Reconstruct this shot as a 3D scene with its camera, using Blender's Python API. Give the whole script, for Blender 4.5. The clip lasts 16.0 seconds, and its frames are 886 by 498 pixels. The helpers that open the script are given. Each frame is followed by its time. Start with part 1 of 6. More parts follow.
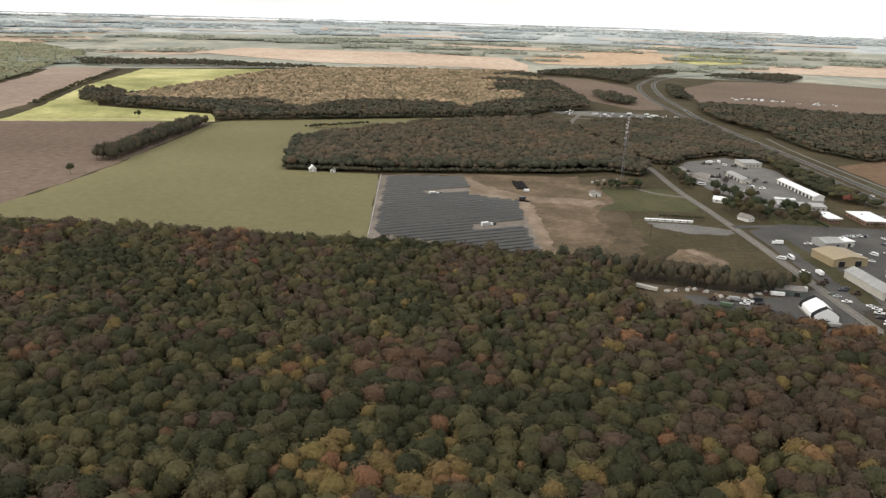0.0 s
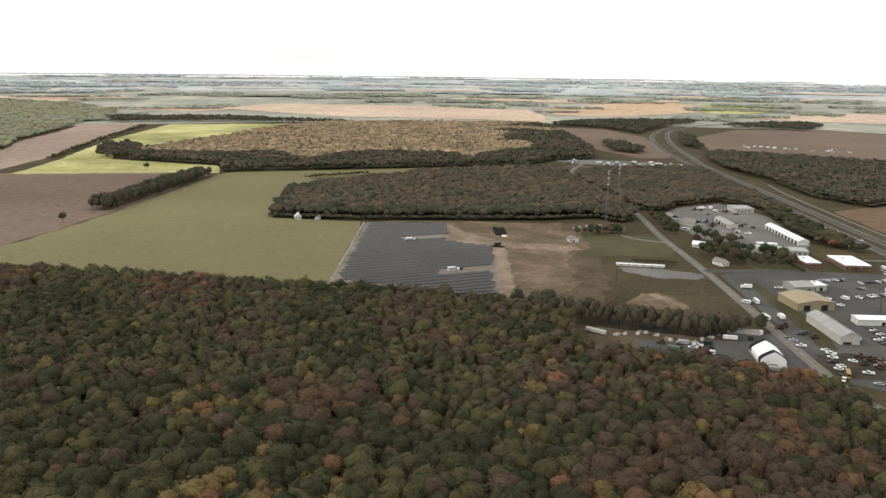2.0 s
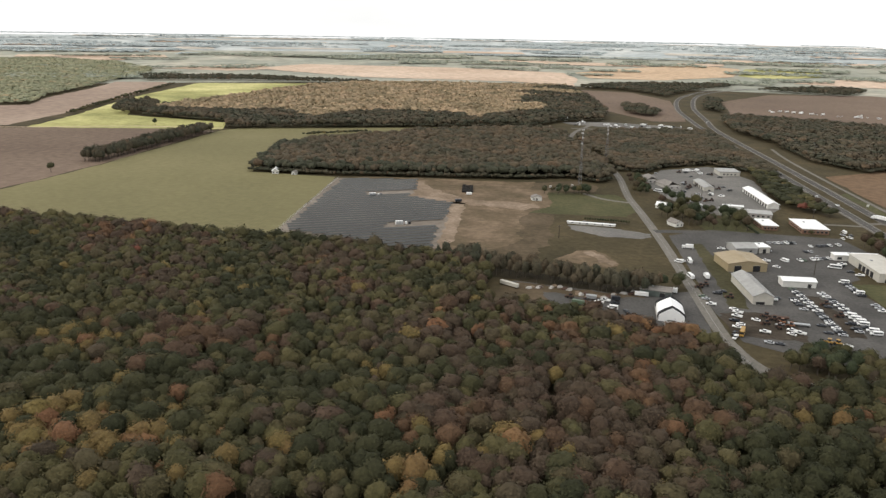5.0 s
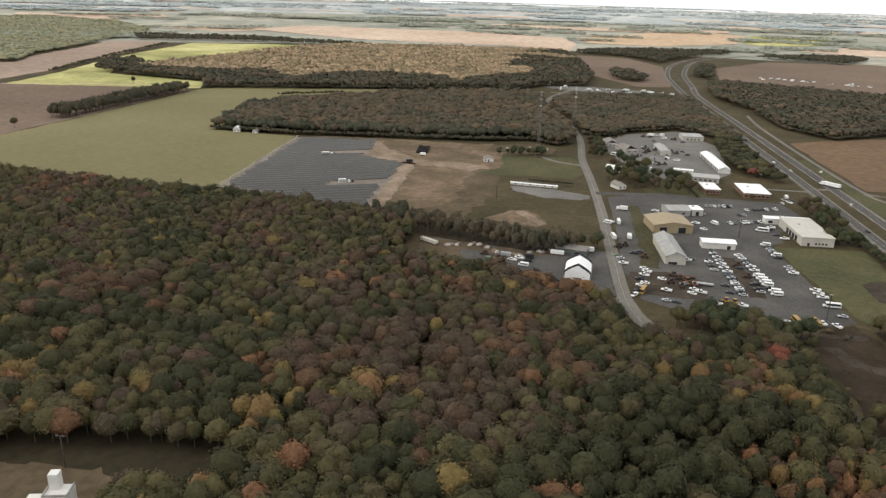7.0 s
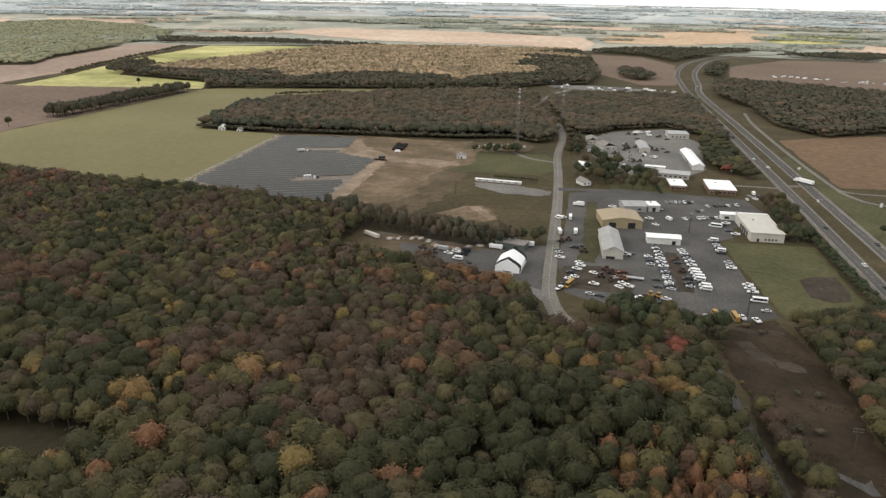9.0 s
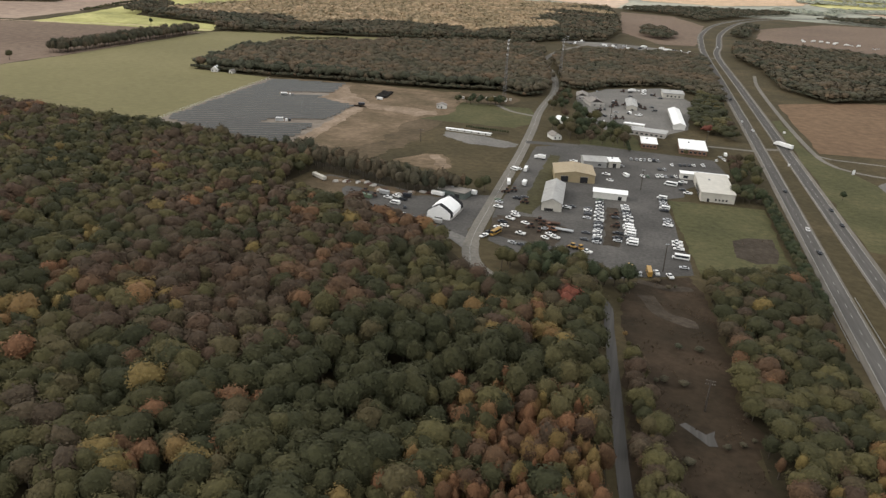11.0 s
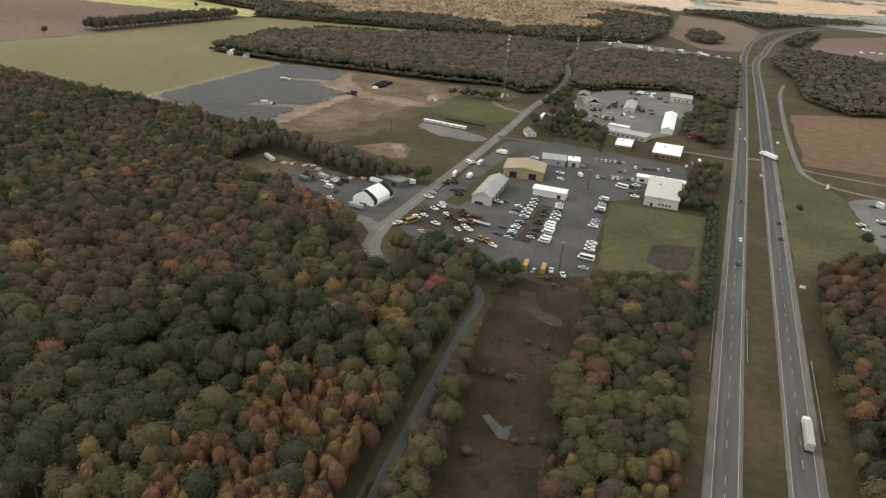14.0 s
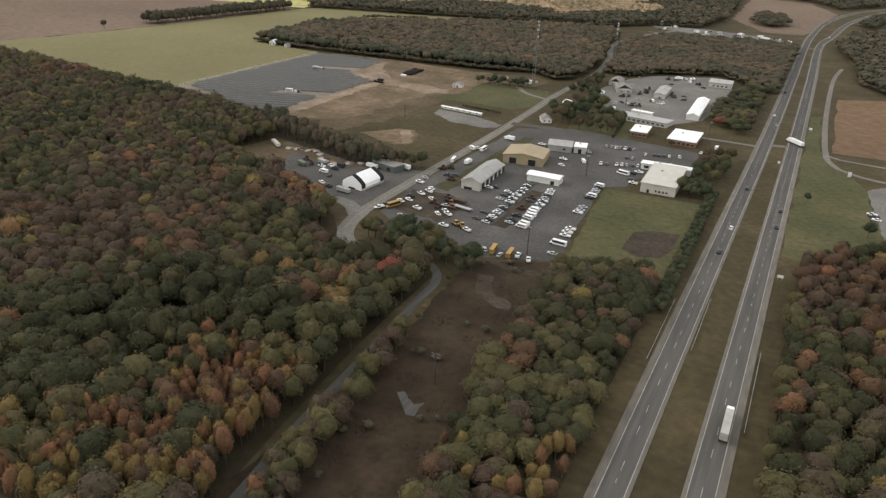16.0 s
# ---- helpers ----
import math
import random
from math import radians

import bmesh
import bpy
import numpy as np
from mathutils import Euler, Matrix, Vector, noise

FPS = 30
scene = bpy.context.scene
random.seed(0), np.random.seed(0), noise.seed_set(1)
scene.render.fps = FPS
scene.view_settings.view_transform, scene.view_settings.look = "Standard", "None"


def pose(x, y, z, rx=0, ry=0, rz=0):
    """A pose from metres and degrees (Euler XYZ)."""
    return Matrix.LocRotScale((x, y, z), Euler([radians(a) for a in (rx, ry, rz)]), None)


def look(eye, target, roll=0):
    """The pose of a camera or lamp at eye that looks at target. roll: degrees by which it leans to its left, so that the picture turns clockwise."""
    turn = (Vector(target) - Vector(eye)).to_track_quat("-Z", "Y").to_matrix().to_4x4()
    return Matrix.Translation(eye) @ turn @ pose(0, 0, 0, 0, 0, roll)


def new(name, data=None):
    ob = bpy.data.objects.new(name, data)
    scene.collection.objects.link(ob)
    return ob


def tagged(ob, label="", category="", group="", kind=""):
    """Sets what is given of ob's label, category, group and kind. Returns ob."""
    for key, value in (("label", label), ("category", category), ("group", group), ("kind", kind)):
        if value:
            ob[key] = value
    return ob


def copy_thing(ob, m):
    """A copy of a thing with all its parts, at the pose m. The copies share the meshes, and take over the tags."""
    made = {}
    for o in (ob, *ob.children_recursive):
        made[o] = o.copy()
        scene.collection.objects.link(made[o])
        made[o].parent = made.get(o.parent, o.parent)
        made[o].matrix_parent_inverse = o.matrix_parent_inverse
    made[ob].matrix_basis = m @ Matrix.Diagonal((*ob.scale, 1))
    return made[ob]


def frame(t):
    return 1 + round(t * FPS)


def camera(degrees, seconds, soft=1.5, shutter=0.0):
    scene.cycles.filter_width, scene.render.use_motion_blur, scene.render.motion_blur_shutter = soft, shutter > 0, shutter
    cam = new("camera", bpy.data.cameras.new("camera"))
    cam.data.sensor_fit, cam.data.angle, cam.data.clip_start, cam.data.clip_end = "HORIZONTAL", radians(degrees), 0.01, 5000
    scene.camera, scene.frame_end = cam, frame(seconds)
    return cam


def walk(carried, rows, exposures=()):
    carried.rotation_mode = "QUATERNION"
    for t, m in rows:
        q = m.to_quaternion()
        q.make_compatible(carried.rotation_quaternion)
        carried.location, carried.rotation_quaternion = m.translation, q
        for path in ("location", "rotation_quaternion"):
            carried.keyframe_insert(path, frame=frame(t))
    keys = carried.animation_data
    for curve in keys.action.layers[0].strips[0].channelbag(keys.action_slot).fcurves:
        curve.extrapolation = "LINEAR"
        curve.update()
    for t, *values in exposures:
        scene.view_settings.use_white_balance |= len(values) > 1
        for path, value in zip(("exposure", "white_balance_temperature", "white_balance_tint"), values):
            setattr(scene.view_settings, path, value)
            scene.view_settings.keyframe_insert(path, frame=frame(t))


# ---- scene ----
cam = camera(62.24, 16.0, soft=1.4)
# seconds, eye x y z, then yaw, pitch and roll in degrees
ROWS = [
    (0.0, -423.79, -627.46, 157.46, -0.344, -17.778, 1.691),
    (0.5, -410.16, -627.28, 157.13, 0.53, -16.524, 2.055),
    (1.0, -395.93, -627.53, 155.69, 0.875, -15.489, 1.565),
    (1.5, -383.52, -628.0, 155.18, 2.079, -15.125, 2.498),
    (2.0, -369.27, -628.83, 153.7, 2.654, -13.792, 0.733),
    (2.5, -355.81, -627.31, 151.83, 1.899, -16.81, 2.618),
    (3.0, -343.1, -628.34, 150.81, 3.46, -18.709, 2.953),
    (5.5, -272.74, -630.92, 147.43, 6.873, -16.303, 0.928),
    (6.0, -258.69, -630.33, 146.42, 6.708, -17.134, 1.21),
    (6.5, -244.81, -629.76, 145.58, 6.928, -18.041, 1.591),
    (7.0, -230.89, -630.13, 144.86, 7.593, -19.145, 1.697),
    (7.5, -217.27, -629.18, 144.58, 8.519, -20.605, 1.723),
    (8.0, -202.88, -628.11, 144.54, 9.43, -19.138, 1.449),
    (8.5, -188.71, -626.5, 143.74, 10.102, -17.933, 0.731),
    (9.0, -174.49, -624.64, 142.22, 10.379, -19.053, 1.053),
    (11.5, -103.26, -614.54, 137.96, 14.152, -22.824, 3.349),
    (12.0, -89.49, -611.36, 138.15, 15.017, -23.107, 3.806),
    (12.5, -76.08, -608.27, 138.97, 15.974, -22.526, 3.985),
    (13.0, -62.99, -605.25, 139.12, 16.87, -22.392, 4.119),
    (13.5, -49.73, -601.33, 138.77, 17.888, -23.075, 4.109),
    (14.0, -37.81, -598.04, 140.13, 19.132, -23.017, 4.524),
    (14.5, -25.03, -593.9, 140.89, 20.721, -22.163, 4.775),
    (15.0, -12.66, -590.29, 141.35, 22.532, -22.555, 4.48),
    (15.5, -0.43, -586.88, 142.28, 24.528, -23.541, 3.409),
    (16.0, 12.17, -581.73, 142.17, 25.818, -24.204, 2.733),
]


def carried_pose(x, y, z, yaw, pitch, roll):
    a, b = radians(yaw), radians(pitch)
    ahead = Vector((-math.sin(a) * math.cos(b), math.cos(a) * math.cos(b), math.sin(b)))
    eye = Vector((x, y, z))
    return look(eye, eye + 100 * ahead, roll)


walk(cam, [(t, carried_pose(*r)) for t, *r in ROWS])

# ---- light: broken overcast, soft sun from the left ----
SUN_ELEVATION, SUN_AZIMUTH = 34.0, -105.0      # degrees; azimuth from +y towards +x
world = bpy.data.worlds.new("sky")
scene.world = world
world.use_nodes = True
wn, wl = world.node_tree.nodes, world.node_tree.links
wn.clear()
w_out = wn.new("ShaderNodeOutputWorld")
w_bg = wn.new("ShaderNodeBackground")
w_sky = wn.new("ShaderNodeTexSky")
w_sky.sky_type = 'NISHITA'
w_sky.sun_disc = False
w_sky.sun_elevation = radians(SUN_ELEVATION)
w_sky.sun_rotation = radians(SUN_AZIMUTH)
w_sky.dust_density = 3.0
w_coord = wn.new("ShaderNodeTexCoord")
w_map = wn.new("ShaderNodeMapping")
w_map.inputs["Scale"].default_value = (1.0, 1.0, 4.0)
w_noise = wn.new("ShaderNodeTexNoise")
w_noise.inputs["Scale"].default_value = 2.2
w_noise.inputs["Detail"].default_value = 6
w_ramp = wn.new("ShaderNodeValToRGB")
w_ramp.color_ramp.elements[0].position, w_ramp.color_ramp.elements[1].position = 0.30, 0.62
w_ramp.color_ramp.elements[0].color = (0.78, 0.78, 0.78, 1)
w_mix = wn.new("ShaderNodeMix")
w_mix.data_type = 'RGBA'
w_mix.inputs[7].default_value = (10.9, 10.9, 10.8, 1)      # cloud
wl.new(w_coord.outputs["Generated"], w_map.inputs["Vector"])
wl.new(w_map.outputs["Vector"], w_noise.inputs["Vector"])
wl.new(w_noise.outputs["Fac"], w_ramp.inputs["Fac"])
wl.new(w_ramp.outputs["Color"], w_mix.inputs[0])
wl.new(w_sky.outputs["Color"], w_mix.inputs[6])
wl.new(w_mix.outputs[2], w_bg.inputs["Color"])
w_bg.inputs["Strength"].default_value = 0.098
wl.new(w_bg.outputs["Background"], w_out.inputs["Surface"])

sun = new("sun", bpy.data.lights.new("sun", 'SUN'))
sun.data.energy, sun.data.angle, sun.data.color = 1.1, radians(14), (1.0, 0.93, 0.82)
sa, se = radians(SUN_AZIMUTH), radians(SUN_ELEVATION)
sun.matrix_world = look((math.sin(sa) * math.cos(se) * 900, math.cos(sa) * math.cos(se) * 900, math.sin(se) * 900), (0, 0, 0))
scene.view_settings.exposure = 0.16

# ---- materials ----


def base_material(name, rough=0.9, metal=0.0, spec=0.3):
    m = bpy.data.materials.new(name)
    m.use_nodes = True
    b = m.node_tree.nodes["Principled BSDF"]
    b.inputs["Roughness"].default_value = rough
    b.inputs["Metallic"].default_value = metal
    b.inputs["Specular IOR Level"].default_value = spec
    return m, m.node_tree.nodes, m.node_tree.links, b


def noise_node(n, l, scale, detail=4, stretch=(1, 1, 1), space="Object"):
    tc = n.new("ShaderNodeTexCoord")
    mp = n.new("ShaderNodeMapping")
    mp.inputs["Scale"].default_value = stretch
    t = n.new("ShaderNodeTexNoise")
    t.inputs["Scale"].default_value = scale
    t.inputs["Detail"].default_value = detail
    t.inputs["Roughness"].default_value = 0.6
    l.new(tc.outputs[space], mp.inputs["Vector"])
    l.new(mp.outputs["Vector"], t.inputs["Vector"])
    return t.outputs["Fac"]


def ramp_node(n, l, fac, stops):
    r = n.new("ShaderNodeValToRGB")
    e = r.color_ramp.elements
    while len(e) < len(stops):
        e.new(0.5)
    for el, (p, c) in zip(e, stops):
        el.position, el.color = p, (*c, 1)
    l.new(fac, r.inputs["Fac"])
    return r.outputs["Color"]


def mix_node(n, l, fac, a, b, blend='MIX'):
    m = n.new("ShaderNodeMix")
    m.data_type, m.blend_type = 'RGBA', blend
    if isinstance(fac, float):
        m.inputs[0].default_value = fac
    else:
        l.new(fac, m.inputs[0])
    for k, v in ((6, a), (7, b)):
        if isinstance(v, tuple):
            m.inputs[k].default_value = (*v, 1)
        else:
            l.new(v, m.inputs[k])
    return m.outputs[2]


def bump_node(n, l, fac, b, strength, dist):
    k = n.new("ShaderNodeBump")
    k.inputs["Strength"].default_value, k.inputs["Distance"].default_value = strength, dist
    l.new(fac, k.inputs["Height"])
    l.new(k.outputs["Normal"], b.inputs["Normal"])


def land(name, colours, broad=0.006, fine=0.25, stretch=(1, 1, 1), rows=0.0, row_angle=0.0, rough=0.95, bump=0.5, grain=0.8):
    """Soil, turf or crop: three colours blended by broad and fine noise, and drill rows where rows > 0 (metres apart)."""
    m, n, l, b = base_material(name, rough, 0, 0.1)
    lo, mid, hi = colours
    big = noise_node(n, l, broad, 5, stretch)
    small = noise_node(n, l, fine, 5, stretch)
    c1 = ramp_node(n, l, big, [(0.32, lo), (0.5, mid), (0.68, hi)])
    c2 = ramp_node(n, l, small, [(0.25, (0.62, 0.62, 0.62)), (0.75, (1.3, 1.3, 1.3))])
    col = mix_node(n, l, grain, c1, c2, 'MULTIPLY')
    if rows:
        tc = n.new("ShaderNodeTexCoord")
        mp = n.new("ShaderNodeMapping")
        mp.inputs["Rotation"].default_value = (0, 0, radians(row_angle))
        wv = n.new("ShaderNodeTexWave")
        wv.inputs["Scale"].default_value = 0.314 / rows
        wv.inputs["Distortion"].default_value = 1.5
        wv.inputs["Detail Scale"].default_value = 0.4
        l.new(tc.outputs["Object"], mp.inputs["Vector"])
        l.new(mp.outputs["Vector"], wv.inputs["Vector"])
        c3 = ramp_node(n, l, wv.outputs["Fac"], [(0.2, (0.86, 0.86, 0.86)), (0.8, (1.08, 1.08, 1.08))])
        col = mix_node(n, l, 0.22, col, c3, 'MULTIPLY')
    l.new(col, b.inputs["Base Color"])
    bump_node(n, l, small, b, bump, 0.4)
    return m


def plain(name, colour, rough=0.7, metal=0.0, vary=0.15, scale=0.4, spec=0.3, by_object=0.0, stretch=(1, 1, 1)):
    """Paint, metal sheet, concrete: one colour with grime at two scales."""
    m, n, l, b = base_material(name, rough, metal, spec)
    a = noise_node(n, l, scale, 5, stretch)
    f = noise_node(n, l, scale * 9, 3, stretch)
    c = ramp_node(n, l, a, [(0.3, tuple(v * (1 - vary) for v in colour)), (0.7, tuple(min(1, v * (1 + vary * 0.6)) for v in colour))])
    c = mix_node(n, l, 0.5, c, ramp_node(n, l, f, [(0.3, (1 - vary,) * 3), (0.7, (1.0, 1.0, 1.0))]), 'MULTIPLY')
    if by_object:
        oi = n.new("ShaderNodeObjectInfo")
        c = mix_node(n, l, 1.0, c, ramp_node(n, l, oi.outputs["Random"], [(0, (1 - by_object,) * 3), (1, (1.0, 1.0, 1.0))]), 'MULTIPLY')
    l.new(c, b.inputs["Base Color"])
    return m


AUTUMN = [(0.0, (0.047, 0.050, 0.026)), (0.20, (0.063, 0.062, 0.031)), (0.36, (0.114, 0.102, 0.046)),
          (0.50, (0.086, 0.066, 0.046)), (0.64, (0.100, 0.067, 0.048)), (0.76, (0.140, 0.084, 0.049)),
          (0.86, (0.228, 0.118, 0.065)), (0.94, (0.190, 0.148, 0.056)), (1.0, (0.190, 0.068, 0.048))]
DULL = [(0.0, (0.048, 0.050, 0.034)), (0.3, (0.068, 0.061, 0.042)), (0.55, (0.086, 0.069, 0.047)), (0.8, (0.104, 0.077, 0.051)), (1.0, (0.122, 0.086, 0.057))]
# sunlight on the far crowns is put into these leaf colours
SUNLIT_TAN = [(0.0, (0.190, 0.155, 0.098)), (0.35, (0.300, 0.230, 0.148)), (0.7, (0.390, 0.285, 0.188)), (1.0, (0.460, 0.345, 0.230))]
# places of the kinds of tree along the AUTUMN colours
GREEN, OLIVE, BROWN, RUST, ORANGE, YELLOW, RED = 0.08, 0.34, 0.54, 0.68, 0.84, 0.93, 1.0


def foliage(name, stops, by_object=False, gain=1.0):
    """Leaves: the tint of each tree picks its autumn colour, each clump varies a little."""
    m, n, l, b = base_material(name, 0.85, 0, 0.15)
    if by_object:
        fac = n.new("ShaderNodeObjectInfo").outputs["Random"]
    else:
        at = n.new("ShaderNodeAttribute")
        at.attribute_name = "tint"
        fac = at.outputs["Fac"]
    col = ramp_node(n, l, fac, [(p, tuple(v * gain for v in c)) for p, c in stops])
    geo = n.new("ShaderNodeNewGeometry")
    col = mix_node(n, l, 1.0, col, ramp_node(n, l, geo.outputs["Random Per Island"], [(0, (0.84, 0.85, 0.85)), (1, (1.20, 1.18, 1.14))]), 'MULTIPLY')
    f = noise_node(n, l, 0.8, 6)
    col = mix_node(n, l, 1.0, col, ramp_node(n, l, f, [(0.3, (0.84, 0.85, 0.85)), (0.7, (1.2, 1.18, 1.14))]), 'MULTIPLY')
    l.new(col, b.inputs["Base Color"])
    bump_node(n, l, f, b, 0.45, 0.9)
    return m


M = {}
M["ground"] = land("rough_grass", ((0.048, 0.040, 0.022), (0.064, 0.052, 0.028), (0.089, 0.069, 0.038)), 0.018, 0.25)
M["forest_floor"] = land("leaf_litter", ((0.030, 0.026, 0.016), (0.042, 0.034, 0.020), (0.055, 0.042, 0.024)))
M["crop_green"] = land("green_crop", ((0.152, 0.138, 0.070), (0.174, 0.156, 0.079), (0.205, 0.182, 0.094)), 0.003, 0.15, rows=3.2, row_angle=3, grain=0.4)
# patches of sun through cloud are put into the crop colour
M["crop_sunlit"] = land("sunlit_crop", ((0.22, 0.22, 0.085), (0.40, 0.38, 0.155), (0.60, 0.55, 0.26)), 0.006, 0.1)
M["soil_brown"] = land("stubble_brown", ((0.138, 0.100, 0.076), (0.162, 0.118, 0.088), (0.190, 0.140, 0.106)), 0.003, 0.12)
M["soil_red"] = land("bean_stubble", ((0.135, 0.088, 0.055), (0.155, 0.101, 0.062), (0.180, 0.118, 0.073)), 0.006, 0.12)
# tan and orange soils brightened: distant sun and haze put into the colour
M["soil_tan_lit"] = land("lit_tan_stubble", ((0.46, 0.34, 0.25), (0.54, 0.41, 0.31), (0.62, 0.49, 0.38)), 0.002, 0.05)
M["soil_orange_lit"] = land("lit_ripe_beans", ((0.45, 0.32, 0.21), (0.53, 0.385, 0.26), (0.60, 0.45, 0.31)), 0.002, 0.05)
M["soil_rose"] = land("rose_stubble", ((0.25, 0.185, 0.145), (0.30, 0.225, 0.175), (0.36, 0.275, 0.215)), 0.003, 0.06)
M["solar_soil"] = land("dry_gritty_soil", ((0.150, 0.127, 0.104), (0.200, 0.170, 0.141), (0.255, 0.220, 0.186)), 0.02, 0.2)
M["dirt"] = land("bare_dirt", ((0.150, 0.112, 0.077), (0.215, 0.160, 0.114), (0.295, 0.228, 0.170)), 0.05, 0.3)
M["graded"] = land("graded_earth", ((0.090, 0.071, 0.042), (0.136, 0.100, 0.064), (0.200, 0.145, 0.098)), 0.03, 0.2)
M["scrub"] = land("dead_scrub", ((0.030, 0.023, 0.015), (0.040, 0.029, 0.019), (0.060, 0.042, 0.028)), 0.045, 0.35)
M["scrub_pale"] = land("worn_weeds", ((0.042, 0.034, 0.025), (0.057, 0.046, 0.035), (0.076, 0.062, 0.048)), 0.05, 0.4)
M["weedy"] = land("weedy_ground", ((0.066, 0.052, 0.031), (0.093, 0.070, 0.044), (0.128, 0.096, 0.063)), 0.03, 0.25)
M["green_metal"] = plain("dull_green_sheet_metal", (0.10, 0.12, 0.11), 0.5, vary=0.2, scale=0.3)
M["lawn"] = land("mown_lawn", ((0.062, 0.062, 0.030), (0.079, 0.077, 0.037), (0.106, 0.096, 0.049)), 0.02, 0.3)
M["verge"] = land("verge_grass", ((0.052, 0.048, 0.026), (0.066, 0.060, 0.032), (0.086, 0.076, 0.040)), 0.02, 0.3)
M["gravel"] = land("grey_gravel", ((0.122, 0.116, 0.108), (0.152, 0.145, 0.135), (0.20, 0.188, 0.170)), 0.02, 0.5)
M["asphalt"] = land("old_asphalt", ((0.069, 0.066, 0.062), (0.085, 0.081, 0.076), (0.112, 0.106, 0.099)), 0.03, 0.6, bump=0.2)
M["lane"] = land("worn_lane", ((0.075, 0.071, 0.066), (0.091, 0.086, 0.080), (0.111, 0.105, 0.098)), 0.01, 0.5, stretch=(1, 0.05, 1), bump=0.1)
M["shoulder"] = land("pale_shoulder", ((0.130, 0.117, 0.100), (0.155, 0.140, 0.121), (0.188, 0.170, 0.147)), 0.02, 0.5, stretch=(1, 0.2, 1), bump=0.2)
M["road_pale"] = land("pale_road", ((0.138, 0.128, 0.112), (0.165, 0.153, 0.134), (0.20, 0.184, 0.16)), 0.02, 0.5, bump=0.2)
M["line"] = plain("road_paint", (0.36, 0.355, 0.33), 0.7, vary=0.3)
# aerial haze mixed into the base colours, palest and bluest at the rim
M["far_land_hazed"] = land("far_country", ((0.25, 0.26, 0.22), (0.33, 0.33, 0.27), (0.46, 0.42, 0.34)), 0.004, 0.02)
M["rim_land_hazed"] = land("hazed_plain", ((0.36, 0.40, 0.40), (0.45, 0.475, 0.465), (0.58, 0.585, 0.55)), 0.004, 0.02)
# haze over the farthest fields is put into this soil colour
M["soil_hazed"] = land("hazed_stubble", ((0.44, 0.40, 0.34), (0.52, 0.47, 0.40), (0.62, 0.56, 0.49)), 0.004, 0.05)
M["dead_brush"] = foliage("dead_brush", [(0, (0.070, 0.054, 0.035)), (0.5, (0.090, 0.066, 0.044)), (1, (0.118, 0.085, 0.057))])
M["leaves"] = foliage("autumn_leaves", AUTUMN, gain=0.70)
M["leaves_dull"] = foliage("dull_brown_leaves", DULL, gain=1.0)
M["leaves_far_sunlit"] = foliage("sunlit_tan_leaves", SUNLIT_TAN)
# leaf colours lifted and greyed or blued to paint in distant haze
M["leaves_hazed"] = foliage("hazed_grey_green_leaves", [(0, (0.25, 0.275, 0.23)), (1, (0.37, 0.36, 0.285))])
M["leaves_olive_hazed"] = foliage("hazed_olive_leaves", [(0, (0.20, 0.215, 0.14)), (0.6, (0.265, 0.255, 0.165)), (1, (0.33, 0.26, 0.16))])
M["leaves_horizon_haze"] = foliage("hazed_blue_green_leaves", [(0, (0.38, 0.43, 0.45)), (1, (0.48, 0.51, 0.51))])
M["pine"] = foliage("evergreen_needles", [(0, (0.030, 0.040, 0.022)), (0.6, (0.044, 0.052, 0.028)), (1, (0.062, 0.060, 0.032))], by_object=True)
M["bark"] = plain("bark", (0.10, 0.082, 0.065), 0.9, vary=0.3, scale=2)
M["white_roof"] = plain("white_membrane_roof", (0.86, 0.86, 0.85), 0.6, vary=0.08, scale=0.15)
M["white_wall"] = plain("white_siding", (0.66, 0.65, 0.61), 0.6, vary=0.12, scale=0.3)
M["grey_metal"] = plain("grey_sheet_metal", (0.37, 0.365, 0.35), 0.5, 0.1, vary=0.18, scale=0.2)
M["cream"] = plain("cream_sheet_metal", (0.50, 0.475, 0.42), 0.5, vary=0.12, scale=0.25)
M["tan_roof"] = plain("tan_sheet_metal", (0.34, 0.27, 0.17), 0.5, vary=0.12, scale=0.2)
M["tan_wall"] = plain("tan_cladding", (0.33, 0.265, 0.16), 0.6, vary=0.12, scale=0.3)
M["fabric"] = plain("white_fabric_cover", (0.88, 0.88, 0.87), 0.7, vary=0.06, scale=0.2)
M["fabric_trim"] = plain("dark_fabric_band", (0.022, 0.022, 0.024), 0.8, spec=0.15)
M["concrete"] = plain("concrete", (0.42, 0.40, 0.37), 0.85, vary=0.2, scale=0.3)
M["brick"] = plain("brown_brick", (0.22, 0.13, 0.09), 0.85, vary=0.2, scale=0.5)
M["shingle"] = plain("grey_shingles", (0.24, 0.22, 0.20), 0.9, vary=0.25, scale=0.6)
# near-black that paints the shade inside doorways and openings
M["opening_shade"] = plain("doorway_shade", (0.02, 0.02, 0.022), 0.6)
M["glass"] = plain("window_glass", (0.03, 0.035, 0.04), 0.1, spec=0.6)
M["steel"] = plain("galvanised_steel", (0.42, 0.43, 0.44), 0.45, 0.6, vary=0.15, scale=1)
M["mast"] = plain("dull_mast_steel", (0.20, 0.20, 0.205), 0.6, 0.3, vary=0.15, scale=1)
M["wood_pole"] = plain("weathered_pole", (0.07, 0.058, 0.048), 0.9, vary=0.2, scale=2)
M["panel"] = plain("photovoltaic_glass", (0.048, 0.050, 0.047), 0.42, vary=0.15, scale=0.05, spec=0.3, by_object=0.15)
